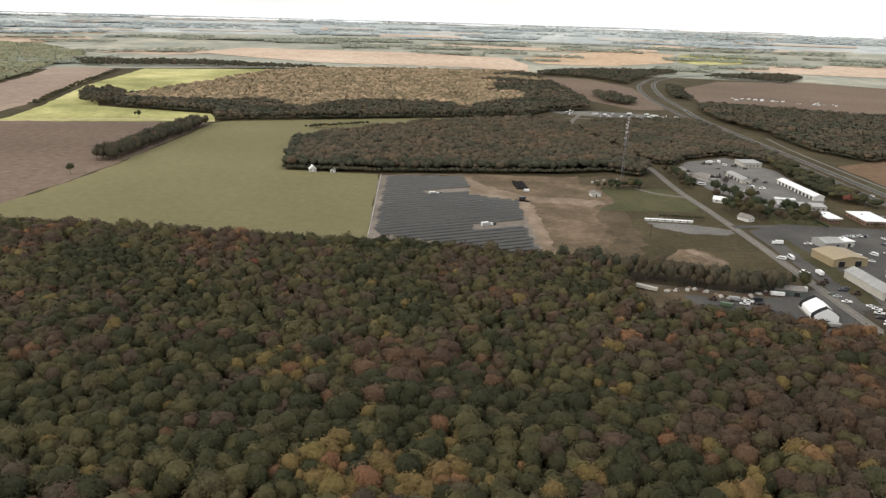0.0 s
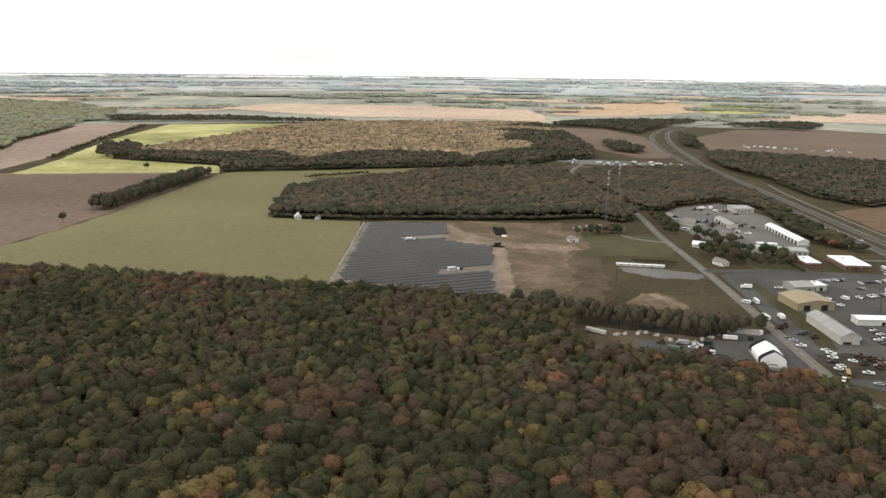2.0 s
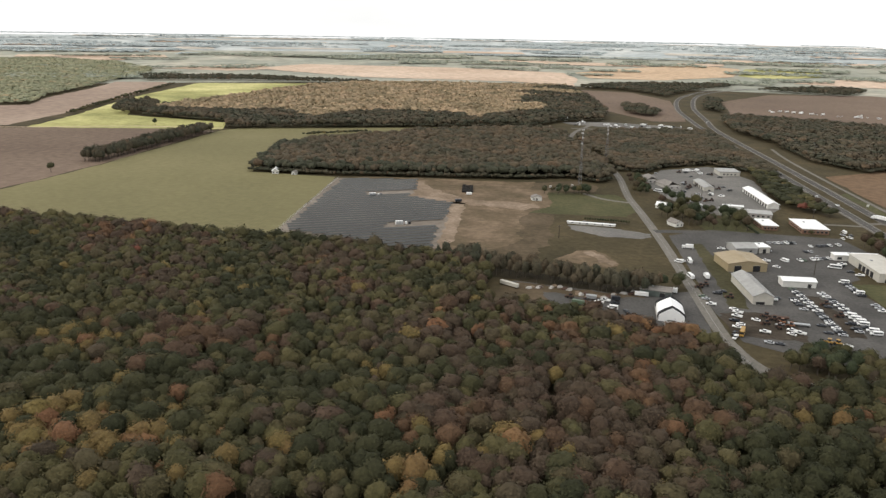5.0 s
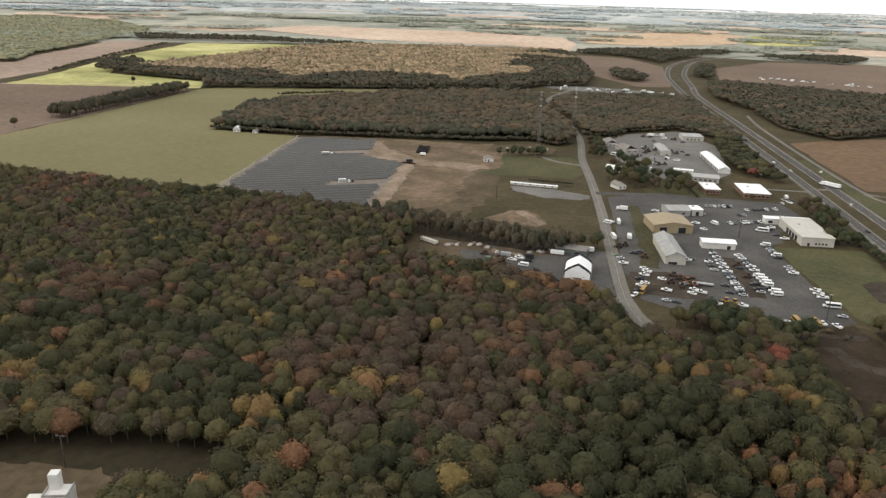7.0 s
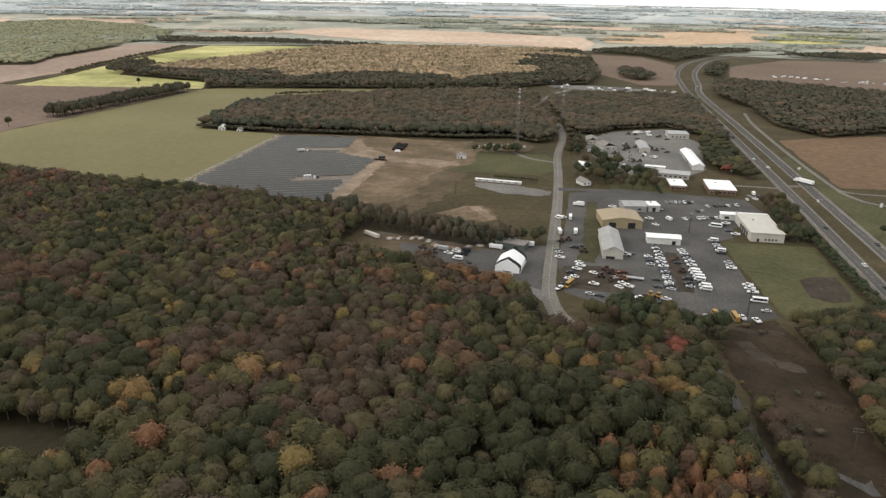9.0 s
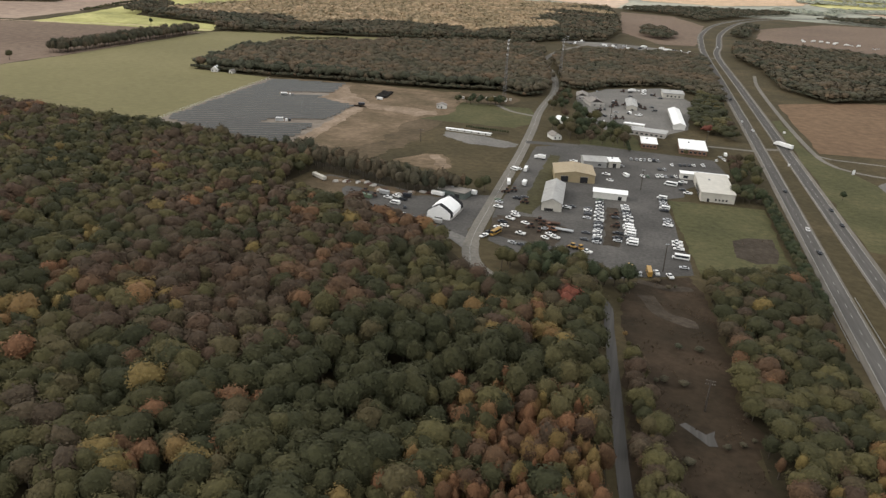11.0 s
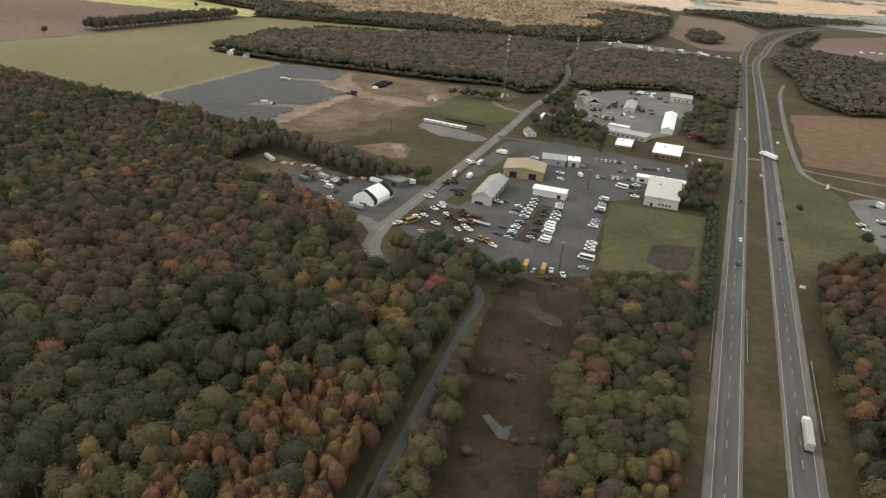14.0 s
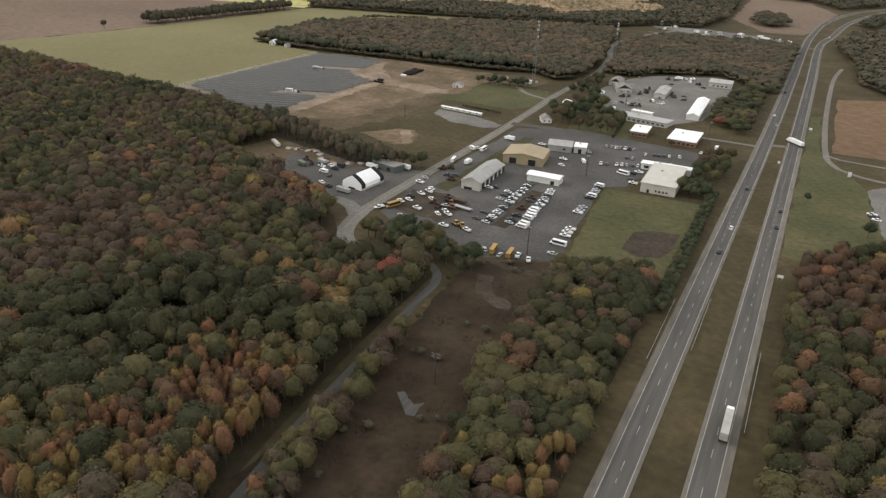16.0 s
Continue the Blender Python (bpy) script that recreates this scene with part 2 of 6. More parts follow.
M["dark_steel"] = plain("dull_dark_steel", (0.020, 0.018, 0.016), 0.9, spec=0.1, vary=0.3, scale=1)
M["tyre"] = plain("tyre_rubber", (0.02, 0.02, 0.02), 0.9)
M["bus_yellow"] = plain("yellow_paint", (0.38, 0.225, 0.055), 0.4)
M["white_paint"] = plain("white_car_paint", (0.78, 0.78, 0.77), 0.35, vary=0.05)
M["silver_paint"] = plain("silver_car_paint", (0.42, 0.43, 0.44), 0.35, 0.3, vary=0.06)
M["dark_paint"] = plain("dark_car_paint", (0.035, 0.038, 0.045), 0.35, vary=0.1)
M["green_paint"] = plain("green_car_paint", (0.10, 0.14, 0.09), 0.4, vary=0.1)
M["orange_paint"] = plain("orange_machine_paint", (0.20, 0.09, 0.045), 0.5, vary=0.1)
M["rust"] = plain("rusty_steel", (0.095, 0.055, 0.04), 0.85, vary=0.3, scale=1)

# ---- helpers for meshes ----


def mesh_ob(name, verts, faces, material, parent=None, smooth=False):
    me = bpy.data.meshes.new(name)
    me.from_pydata([tuple(v) for v in verts], [], faces)
    me.materials.append(material)
    if smooth:
        me.shade_smooth()
    ob = new(name, me)
    if parent is not None:
        ob.parent = parent
    return ob


def part(name, bm, material, parent, label=""):
    me = bpy.data.meshes.new(name)
    bm.to_mesh(me)
    bm.free()
    me.materials.append(material)
    ob = new(name, me)
    ob.parent = parent
    if label:
        ob["label"] = label
    return ob


def box(bm, x0, y0, z0, x1, y1, z1, bevel=0.0):
    vs = [bm.verts.new((x, y, z)) for z in (z0, z1) for y in (y0, y1) for x in (x0, x1)]
    fs = [bm.faces.new([vs[i] for i in f]) for f in ((0, 2, 3, 1), (4, 5, 7, 6), (0, 1, 5, 4), (2, 6, 7, 3), (0, 4, 6, 2), (1, 3, 7, 5))]
    if bevel:
        bmesh.ops.bevel(bm, geom=list({e for f in fs for e in f.edges}), offset=bevel, segments=1, affect='EDGES')
    return bm


def boxes(*dims, bevel=0.0):
    bm = bmesh.new()
    for d in dims:
        box(bm, *d, bevel=bevel)
    return bm


def prism(profile, y0, y1):
    """A profile in x and z, drawn along y."""
    bm = bmesh.new()
    a = [bm.verts.new((x, y0, z)) for x, z in profile]
    b = [bm.verts.new((x, y1, z)) for x, z in profile]
    bm.faces.new(a)
    bm.faces.new(b[::-1])
    k = len(a)
    for i in range(k):
        bm.faces.new((a[i], b[i], b[(i + 1) % k], a[(i + 1) % k]))
    bmesh.ops.recalc_face_normals(bm, faces=bm.faces)
    return bm


def tube(bm, p, q, r0, r1=None, sides=6):
    p, q = Vector(p), Vector(q)
    r1 = r0 if r1 is None else r1
    turn = (q - p).to_track_quat('Z', 'Y').to_matrix()
    rings = []
    for c, r in ((p, r0), (q, r1)):
        rings.append([bm.verts.new(c + turn @ Vector((r * math.cos(k * math.tau / sides), r * math.sin(k * math.tau / sides), 0))) for k in range(sides)])
    for k in range(sides):
        bm.faces.new((rings[0][k], rings[0][(k + 1) % sides], rings[1][(k + 1) % sides], rings[1][k]))
    bm.faces.new(rings[1])
    bm.faces.new(rings[0][::-1])
    return bm


def thing(name, m, label, category, group="", kind=""):
    ob = new(name)
    ob.matrix_world = m
    return tagged(ob, label, category, group, kind)


# ---- the lie of the land: level, with a far rim raised to fit the camera's view ----
CENTRE = (-204.0, -612.0)
FLAT, RIM, RISE, EYE = 2300.0, 4640.0, 98.0, 146.0


def height(x, y):
    r = math.hypot(x - CENTRE[0], y - CENTRE[1])
    return 0.0 if r <= FLAT else RISE * ((r - FLAT) / (RIM - FLAT)) ** 1.35


def far(x, y):
    """A place of the level map laid on the rising rim, where the eye sees it in the same direction."""
    dx, dy = x - CENTRE[0], y - CENTRE[1]
    d = math.hypot(dx, dy)
    if d <= FLAT:
        return x, y, 0.0
    lo, hi = FLAT, RIM
    for _ in range(40):
        r = (lo + hi) / 2
        z = RISE * ((r - FLAT) / (RIM - FLAT)) ** 1.35
        lo, hi = (r, hi) if (EYE - z) / r > EYE / d else (lo, r)
    return CENTRE[0] + dx * r / d, CENTRE[1] + dy * r / d, height(CENTRE[0] + dx * r / d, CENTRE[1] + dy * r / d)


def sheet(name, corners, z, material, label, category, kind="structure", grid=0):
    """A thin sheet over a plan outline."""
    bm = bmesh.new()
    f = bm.faces.new([bm.verts.new((*far(x, y)[:2], z + far(x, y)[2])) for x, y in corners])
    f.normal_update()
    if f.normal.z < 0:
        f.normal_flip()
    bmesh.ops.triangulate(bm, faces=bm.faces)
    me = bpy.data.meshes.new(name)
    bm.to_mesh(me)
    bm.free()
    me.materials.append(material)
    return tagged(new(name, me), label, category, kind=kind)


def ragged(corners, step=18.0, amount=2.5, seed=0):
    """The outline with uneven edges, as fields and verges have."""
    rng, out = random.Random(seed), []
    for i, (x0, y0) in enumerate(corners):
        x1, y1 = corners[(i + 1) % len(corners)]
        k = max(1, int(math.hypot(x1 - x0, y1 - y0) / step))
        for j in range(k):
            f = j / k
            w = amount if j else amount * 0.3
            out.append((x0 + (x1 - x0) * f + rng.uniform(-w, w), y0 + (y1 - y0) * f + rng.uniform(-w, w)))
    return out


def smooth_line(points, step=12.0):
    """Catmull-Rom through plan points."""
    p = [Vector(q) for q in points]
    p = [2 * p[0] - p[1], *p, 2 * p[-1] - p[-2]]
    out = []
    for a, b, c, d in zip(p, p[1:], p[2:], p[3:]):
        k = max(1, int((c - b).length / step))
        for j in range(k):
            t = j / k
            out.append(0.5 * (2 * b + (c - a) * t + (2 * a - 5 * b + 4 * c - d) * t * t + (3 * b - a - 3 * c + d) * t ** 3))
    return out + [p[-2]]


def ribbon(line, left, right, z):
    """Verts and faces of a strip between two offsets (to the right of travel) of a line."""
    vs, fs = [], []
    for i, p in enumerate(line):
        d = (line[min(i + 1, len(line) - 1)] - line[max(i - 1, 0)]).normalized()
        s = Vector((d.y, -d.x))
        for o in (left, right):
            q = p + s * o
            vs.append((q.x, q.y, z))
    for i in range(len(line) - 1):
        fs.append((2 * i, 2 * i + 1, 2 * i + 3, 2 * i + 2))
    return vs, fs


def strip(name, line, left, right, z, material, label, category, kind="structure", parent=None):
    vs, fs = ribbon(line, left, right, z)
    ob = mesh_ob(name, vs, fs, material, parent)
    return ob if parent is not None else tagged(ob, label, category, kind=kind)


# ground: rings round the middle, level to FLAT, then raised to a rim that fits the horizon in the camera's view
def build_ground():
    radii = [0, 60, 120] + [200 * k for k in range(1, 12)] + [FLAT + k * 120 for k in range(20)]
    sides, vs, fs = 128, [(CENTRE[0], CENTRE[1], 0)], []
    for r in radii[1:]:
        for k in range(sides):
            x, y = CENTRE[0] + r * math.cos(k * math.tau / sides), CENTRE[1] + r * math.sin(k * math.tau / sides)
            bumps = 0 if r < FLAT + 1500 else 5 * (r - FLAT - 1500) / 800 * noise.noise((x * 0.002, y * 0.002, 3))
            vs.append((x, y, height(x, y) + bumps))
    for k in range(sides):
        fs.append((0, 1 + k, 1 + (k + 1) % sides))
    for i in range(len(radii) - 2):
        a, b = 1 + i * sides, 1 + (i + 1) * sides
        for k in range(sides):
            fs.append((a + k, b + k, b + (k + 1) % sides, a + (k + 1) % sides))
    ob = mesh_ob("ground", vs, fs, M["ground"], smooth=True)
    ob.data.materials.append(M["far_land_hazed"])
    ob.data.materials.append(M["rim_land_hazed"])
    # haze painted by distance: two paler ground colours beyond 2100 and 3650
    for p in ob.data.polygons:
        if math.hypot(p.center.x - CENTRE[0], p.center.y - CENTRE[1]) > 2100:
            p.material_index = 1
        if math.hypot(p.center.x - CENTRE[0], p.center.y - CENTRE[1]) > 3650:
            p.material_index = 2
    tagged(ob, "olive grassland, level, then raised to a hazed rim at the horizon", "ground", kind="structure")


build_ground()

# ---- fields, clearings and yards (plan outlines in metres) ----
GREEN_FIELD = [(-788.8, -108.8), (-765, 53.7), (-758.2, 119.7), (-748, 421.6), (-720.8, 469.2), (-289.7, 574.6), (-272, 544), (-421.6, 469.2), (-544, 387.6), (-607.2, 280.8), (-583.4, 117), (-487.6, 107.4), (-476, -102), (-469.2, -146.2), (-612, -129.2)]
LIT_FIELD = [(-1036, 385), (-751, 435), (-782, 517), (-979, 571), (-1064, 721), (-958, 870), (-876, 1258), (-768, 1390), (-830, 1440), (-1200, 1330), (-1142, 877), (-1061, 544)]
BROWN_WEST = [(-792.2, -122.4), (-767, 53.7), (-760.2, 119.7), (-753.4, 412.1), (-900.3, 429.8), (-1040.4, 377.4), (-1496, 258.4), (-1496, -170)]
BROWN_NW = [(-1075, 400), (-1090, 544), (-1160, 870), (-1240, 1250), (-1300, 1330), (-1420, 1290), (-1356, 1080), (-1300, 820), (-1240, 680), (-1420, 550), (-1560, 270)]
BROWN_EAST = [(38.1, 219), (122.4, 272), (285.6, 299.2), (292.4, 40.8), (95.9, 8.2), (37.4, 5.4)]
BROWN_MID = [(-158, 1438), (-31, 1398), (30, 1164), (-14, 739), (-73, 724), (-140, 884), (-152, 1175)]
BROWN_NE = [(98, 877), (171, 768), (320, 736), (748, 690), (900, 1224), (606, 1500), (330, 1440), (150, 1180)]
SOLAR_PAD = [(-486.2, 102), (-402.6, 107.4), (-353.6, 20.4), (-345.4, -136), (-476, -115.6)]
GRADED = [(-486, 109), (-435, 117), (-326, 121), (-282, 122), (-268, 80), (-263, 31), (-284, -8), (-292, -51), (-288, -100), (-314, -132), (-340, -163), (-350, -136), (-354, 20), (-401, 107)]
DIRT_TRACK = [(-357, 16), (-343, 12), (-341, -60), (-341, -142), (-350, -142), (-352, -60)]
DIRT_PAD = [(-410, 102), (-394, 106), (-384, 75), (-370, 54), (-352, 36), (-338, 27), (-310, 25), (-282, 21), (-278, 5), (-290, -6), (-320, 2), (-345, 7), (-362, 9), (-380, 24), (-398, 30), (-398, 54), (-399, 80)]
DIRT_SPOT = [(-268, -148), (-258, -134), (-250, -122), (-238, -120), (-230, -132), (-224, -150), (-232, -160), (-244, -158), (-256, -152)]
SUBSTATION = [(-285.6, 81.6), (-224.4, 83), (-216.2, 108.8), (-238, 139.4), (-282.2, 115.6)]
PAD = [(-254.3, -49), (-253, -63.2), (-229.2, -80.9), (-204, -83), (-191.8, -76.2), (-191.8, -66.6), (-207.4, -59.8), (-224.4, -53)]
WEST_YARD = [(-309.4, -239.4), (-293.8, -195.8), (-238, -208.1), (-187, -198.6), (-188.4, -253), (-185.6, -275.4), (-220.3, -266.6), (-270, -253)]
LOT = [(-112.2, -299.2), (-74.8, -281.5), (-85.7, -166.6), (-73.4, -156.4), (-72.1, -139.4), (-40.8, -95.2), (-47.6, -54.4), (-142.8, -44.9), (-178.2, -68), (-180.2, -234.6), (-175.4, -272), (-149.6, -289)]
LOT_GRASS = [(-165.2, -88.4), (-157.8, -88.4), (-153.7, -163.2), (-159.8, -224.4), (-170, -221), (-166.6, -159.8)]
EAST_LAWN = [(-84.3, -167.3), (-27.2, -163.2), (-27.2, -273.4), (-71.4, -280.2)]
SCRUB = [(-108.8, -303.3), (-76.2, -284.2), (-69.4, -319.6), (-65.3, -379.4), (-61.2, -432.5), (-57.1, -499.8), (-102, -499.8), (-103.4, -408), (-106.1, -340)]
SCRUB_BARE = [(-52, -226), (-44, -219), (-31, -216), (-30, -236), (-33, -252), (-44, -256), (-52, -250)]
PALE_PATCH = [(-86.5, -407.5), (-84.5, -405.5), (-80.5, -409.5), (-78.5, -410.2), (-75.6, -407.5), (-75.6, -415.5), (-78.3, -416.5), (-81, -413)]
COMPOUND = [(-166.6, 123.1), (-157.1, 185), (-139.4, 221), (-78.2, 259.1), (-49, 178.8), (-61.2, 45.6), (-81.6, 13.6), (-126.5, 8.2), (-157.1, 69.4)]
EAST_LOT = [(57.8, -77.5), (66.6, -65.3), (81.6, -57.1), (102, -74.8), (88.4, -170), (63.9, -170)]
PIT = [(-238, 669.8), (-156.4, 686.8), (-47.6, 652.8), (-20.4, 615.4), (-74.8, 598.4), (-156.4, 612), (-224.4, 639.2)]
CLEARING = [(-402, -445), (-363, -439), (-333, -438), (-320, -450), (-324, -458), (-350, -463), (-352, -495), (-412, -495)]
CLEARING_PAD = [(-402, -454), (-362, -450), (-352, -458), (-356, -490), (-408, -490)]
BROWN_CLEARING = [(-514, -428), (-490, -430), (-470, -438), (-458, -448), (-454, -470), (-470, -499), (-516, -499)]
SOUTH_LAWN = [(-285.6, -13.6), (-204, -13.6), (-193.1, 6.8), (-193.1, 40.8), (-204, 74.8), (-285.6, 74.8)]
EAST_VERGE = [(17.5, -215), (17.5, -40), (18, 120), (27, 130), (29, 8), (34, -28), (47, -48), (58, -78), (64, -172), (44, -196), (28, -220)]
FIELD_STRIP = [(-615.4, 397.8), (-530.4, 389), (-476, 435.2), (-516.8, 469.2), (-612, 435.2)]

for name, outline, z, mat, label, cat, rag in (
        ("field_green", GREEN_FIELD, 0.06, "crop_green", "olive green crop field with faint drill rows", "field", 2.0),
        ("field_bright", LIT_FIELD, 0.06, "crop_sunlit", "bright yellow green crop field beyond the hedgerow", "field", 3.0),
        ("field_brown_west", BROWN_WEST, 0.05, "soil_brown", "dull brown harvested field beside the green crop", "field", 2.0),
        ("field_brown_northwest", BROWN_NW, 0.07, "soil_rose", "pinkish tan stubble field behind a pale track", "field", 3.0),
        ("field_brown_east", BROWN_EAST, 0.06, "soil_red", "reddish brown stubble field beside the frontage road", "field", 1.5),
        ("field_brown_middle", BROWN_MID, 0.06, "soil_brown", "brown harvested field beside the curving highway", "field", 3.0),
        ("field_brown_northeast", BROWN_NE, 0.06, "soil_brown", "brown harvested field east of the highway bend", "field", 3.0),
        ("field_strip", FIELD_STRIP, 0.10, "crop_green", "narrow olive crop strip beside the wood", "field", 1.5),
        ("solar_ground", SOLAR_PAD, 0.12, "solar_soil", "dry gritty soil under the rows of solar panels", "ground", 1.0),
        ("weedy_ground", [(-352, -150), (-318, -164), (-284, -150), (-270, -100), (-264, -40), (-262, 30), (-268, 92), (-300, 112), (-350, 112), (-354, 0)], 0.075, "weedy", "brown weedy grass round graded earth", "ground", 9.0),
        ("yard_dirt", [(-308, -236), (-296, -200), (-282, -200), (-240, -210), (-214, -206), (-216, -214), (-245, -220), (-276, -214), (-272, -232), (-264, -252), (-285, -246)], 0.17, "weedy", "brown dirt along the edge of the storage yard", "ground", 2.5),
        ("graded_ground", GRADED, 0.10, "graded", "graded brown earth beside the solar farm", "ground", 7.0),
        ("dirt_track", DIRT_TRACK, 0.18, "dirt", "sandy track along the edge of the solar farm", "track", 1.5),
        ("dirt_pad", DIRT_PAD, 0.18, "dirt", "light sandy ground scraped bare by machines", "ground", 4.0),
        ("dirt_spot", DIRT_SPOT, 0.16, "graded", "weedy bare patch in rough grass", "ground", 3.0),
        ("sand_spot", [(-247, -126), (-241, -121), (-238, -128), (-233, -131), (-230, -142), (-225, -149), (-229, -155), (-234, -148), (-237, -150), (-239, -138), (-244, -133)], 0.2, "dirt", "pale sandy rim of a bare patch", "ground", 1.6),
        ("east_verge_lawn", EAST_VERGE, 0.07, "lawn", "wide green verge between highway and frontage road", "lawn", 2.0),
        ("compound_lawn", [(-148, -30), (-131, -4), (-106, 2), (-99, -44), (-122, -62), (-146, -52)], 0.09, "lawn", "green lawn with dark hedges behind the sheds", "lawn", 1.5),
        ("south_lawn", SOUTH_LAWN, 0.08, "lawn", "mown green lawn beside the local road", "lawn", 2.0),
        ("substation_yard", SUBSTATION, 0.12, "weedy", "brown gravelly yard round the radio mast", "yard", 1.5),
        ("gravel_pad", PAD, 0.14, "gravel", "pale gravel drive beside a long white wall", "yard", 1.5),
        ("west_yard", WEST_YARD, 0.12, "asphalt", "dark grey storage yard among the trees", "yard", 2.0),
        ("parking_lot", LOT, 0.12, "asphalt", "large dark asphalt vehicle lot", "parking lot", 0.8),
        ("lot_grass", LOT_GRASS, 0.18, "verge", "strip of grass between two vehicle lots", "lawn", 1.0),
        ("east_lawn", EAST_LAWN, 0.14, "lawn", "green lawn beside the vehicle lot", "lawn", 1.0),
        ("lawn_bare", SCRUB_BARE, 0.19, "scrub_pale", "brown weedy patch in the lawn", "ground", 3.0),
        ("power_line_clearing", SCRUB, 0.08, "scrub", "brown scrubby clearing under the power line", "ground", 3.0),
        ("weed_track", [(-101, -312), (-97, -323), (-92, -331), (-84, -336), (-76, -337), (-77, -331), (-86, -327), (-91, -319), (-93, -311)], 0.13, "scrub_pale", "worn pale track through dead weeds", "track", 2.0),
        ("weed_verge", [(-100, -294), (-88, -299), (-77, -296), (-76, -300), (-88, -304), (-101, -299)], 0.13, "scrub_pale", "worn pale strip of weeds at the lot edge", "track", 1.5),
        ("lot_dirt", [(-118, -258), (-110, -258), (-112, -195), (-119, -195)], 0.16, "scrub_pale", "brown dirt strip between rows of vehicles", "ground", 1.5),
        ("machine_yard_dirt", [(-178, -264), (-142, -268), (-139, -238), (-158, -228), (-178, -232)], 0.16, "scrub_pale", "brown dirt ground of the machine yard", "ground", 3.0),
        ("pale_patch", PALE_PATCH, 0.2, "lane", "pale washed gravel patch in the clearing", "ground", 0.8),
        ("compound_yard", COMPOUND, 0.12, "gravel", "grey gravel yard among low sheds", "yard", 1.5),
        ("east_lot", EAST_LOT, 0.13, "gravel", "grey parking lot beside the frontage road", "parking lot", 0.6),
        ("depot_yard", PIT, 0.1, "gravel", "far gravel depot with white trailers", "yard", 3.0),
        # shade of the trees painted on this grass with the dark litter material
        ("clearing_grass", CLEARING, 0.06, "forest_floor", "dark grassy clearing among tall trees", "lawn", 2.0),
        ("brown_clearing", BROWN_CLEARING, 0.07, "graded", "brown weedy clearing beside tall trees", "ground", 2.0),
        ("clearing_pad", CLEARING_PAD, 0.14, "weedy", "grey gravel round a white concrete tower", "yard", 2.0)):
    run = sum(math.dist(outline[k - 1], outline[k]) for k in range(len(outline)))
    edge = ragged(outline, max(3.5, min(20, run / 55)), min(rag, run / 120), seed=len(label))
    if mat in ("graded", "dirt", "scrub", "scrub_pale", "weedy") or name == "pale_patch":
        edge = ragged(edge, 3.0, 1.3, seed=len(name))
    sheet(name, edge, z, M[mat], label, cat)

# ---- roads ----
HIGHWAY_EAST = smooth_line([(9.5, -1290), (10.2, -408), (10.9, 0), (10.9, 306), (10.5, 609), (25, 755), (56, 1035), (140, 1371), (284, 1586), (480, 1700), (700, 1780)], 20)
HIGHWAY_WEST = smooth_line([(-15, -1290), (-12, -408), (-8.2, 0), (-7.2, 286), (-6.8, 590), (-3, 746), (14, 982), (70, 1256), (190, 1520), (330, 1640), (500, 1735), (700, 1815)], 20)
LOCAL_ROAD = smooth_line([(-178.2, -302.6), (-183.6, -272), (-185, -194.5), (-186.3, -95.2), (-189.7, 0), (-193.1, 68), (-192.4, 189), (-207.4, 299.2), (-231.2, 403.9), (-224.4, 516.8), (-197.2, 612), (-183.6, 652.8)], 10)
ROAD_END = smooth_line([(-183, -278), (-181, -290), (-177, -302), (-170, -312), (-159, -319), (-146, -323)], 5)
WOOD_DRIVE = smooth_line([(-136, -307), (-128, -313), (-122, -316), (-116, -322), (-112.3, -331), (-111.2, -348), (-109.8, -362), (-108.8, -375), (-107, -394), (-106, -406), (-104.6, -423), (-102.8, -442), (-99, -470), (-94, -516.8)], 4)
CROSS_ROAD = smooth_line([(-187.7, -57.8), (-163.2, -54.4), (-122.4, -51)], 8)
EAST_DRIVE = smooth_line([(-57.1, -10.9), (-40.8, -9.5), (-9.5, -10.2)], 8)
MEDIAN_CROSS = smooth_line([(-6.8, -2), (2, 1.4), (10.9, 2.7)], 4)
FRONTAGE = smooth_line([(40.8, 421.6), (32.6, 322.3), (29.9, 131.9), (32, 7.5), (36.7, -27.2), (48.3, -44.2), (80.2, -55.8), (204, -76.2), (340, -102)], 10)
FIELD_ROAD = smooth_line([(33.3, -5.4), (42.2, -12.2), (68, -15), (204, -34), (340, -47.6)], 10)
WEST_TRACK = smooth_line([(-1496, 268.6), (-1040.4, 384.9), (-897.6, 435.2), (-754.8, 443.4)], 40)
NORTH_ROAD = smooth_line([(-224.4, 584.8), (-81.6, 578), (-10.2, 579.4), (10.9, 582.1)], 20)
TOWER_DRIVE = smooth_line([(-193.1, 40.8), (-217.6, 53), (-234.6, 74.8)], 6)
YARD_ENTRY = smooth_line([(-182.2, -284.2), (-197.2, -270.6), (-224.4, -267.9), (-265.2, -253)], 6)

for name, line, out_left, out_right in (("highway_east", HIGHWAY_EAST, -4.9, 6.2), ("highway_west", HIGHWAY_WEST, -6.2, 4.9)):
    road = strip(name, line, out_left, out_right, 0.20, M["shoulder"], "two lane highway carriageway with pale worn shoulders", "road")
    strip("lanes", line, -3.7, 3.7, 0.26, M["lane"], "", "", parent=road)
    for o in (-3.6, 3.6):
        strip("edge_line", line, o - 0.11, o + 0.11, 0.31, M["line"], "", "", parent=road)
    near = [p for p in line if -480 < p.y < 330]
    for a, b in zip(near, near[1:]):
        for f in (0.0, 0.6):
            p, q = a.lerp(b, f), a.lerp(b, f + 0.15)
            strip("lane_dash", [p, q], -0.09, 0.09, 0.31, M["line"], "", "", parent=road)
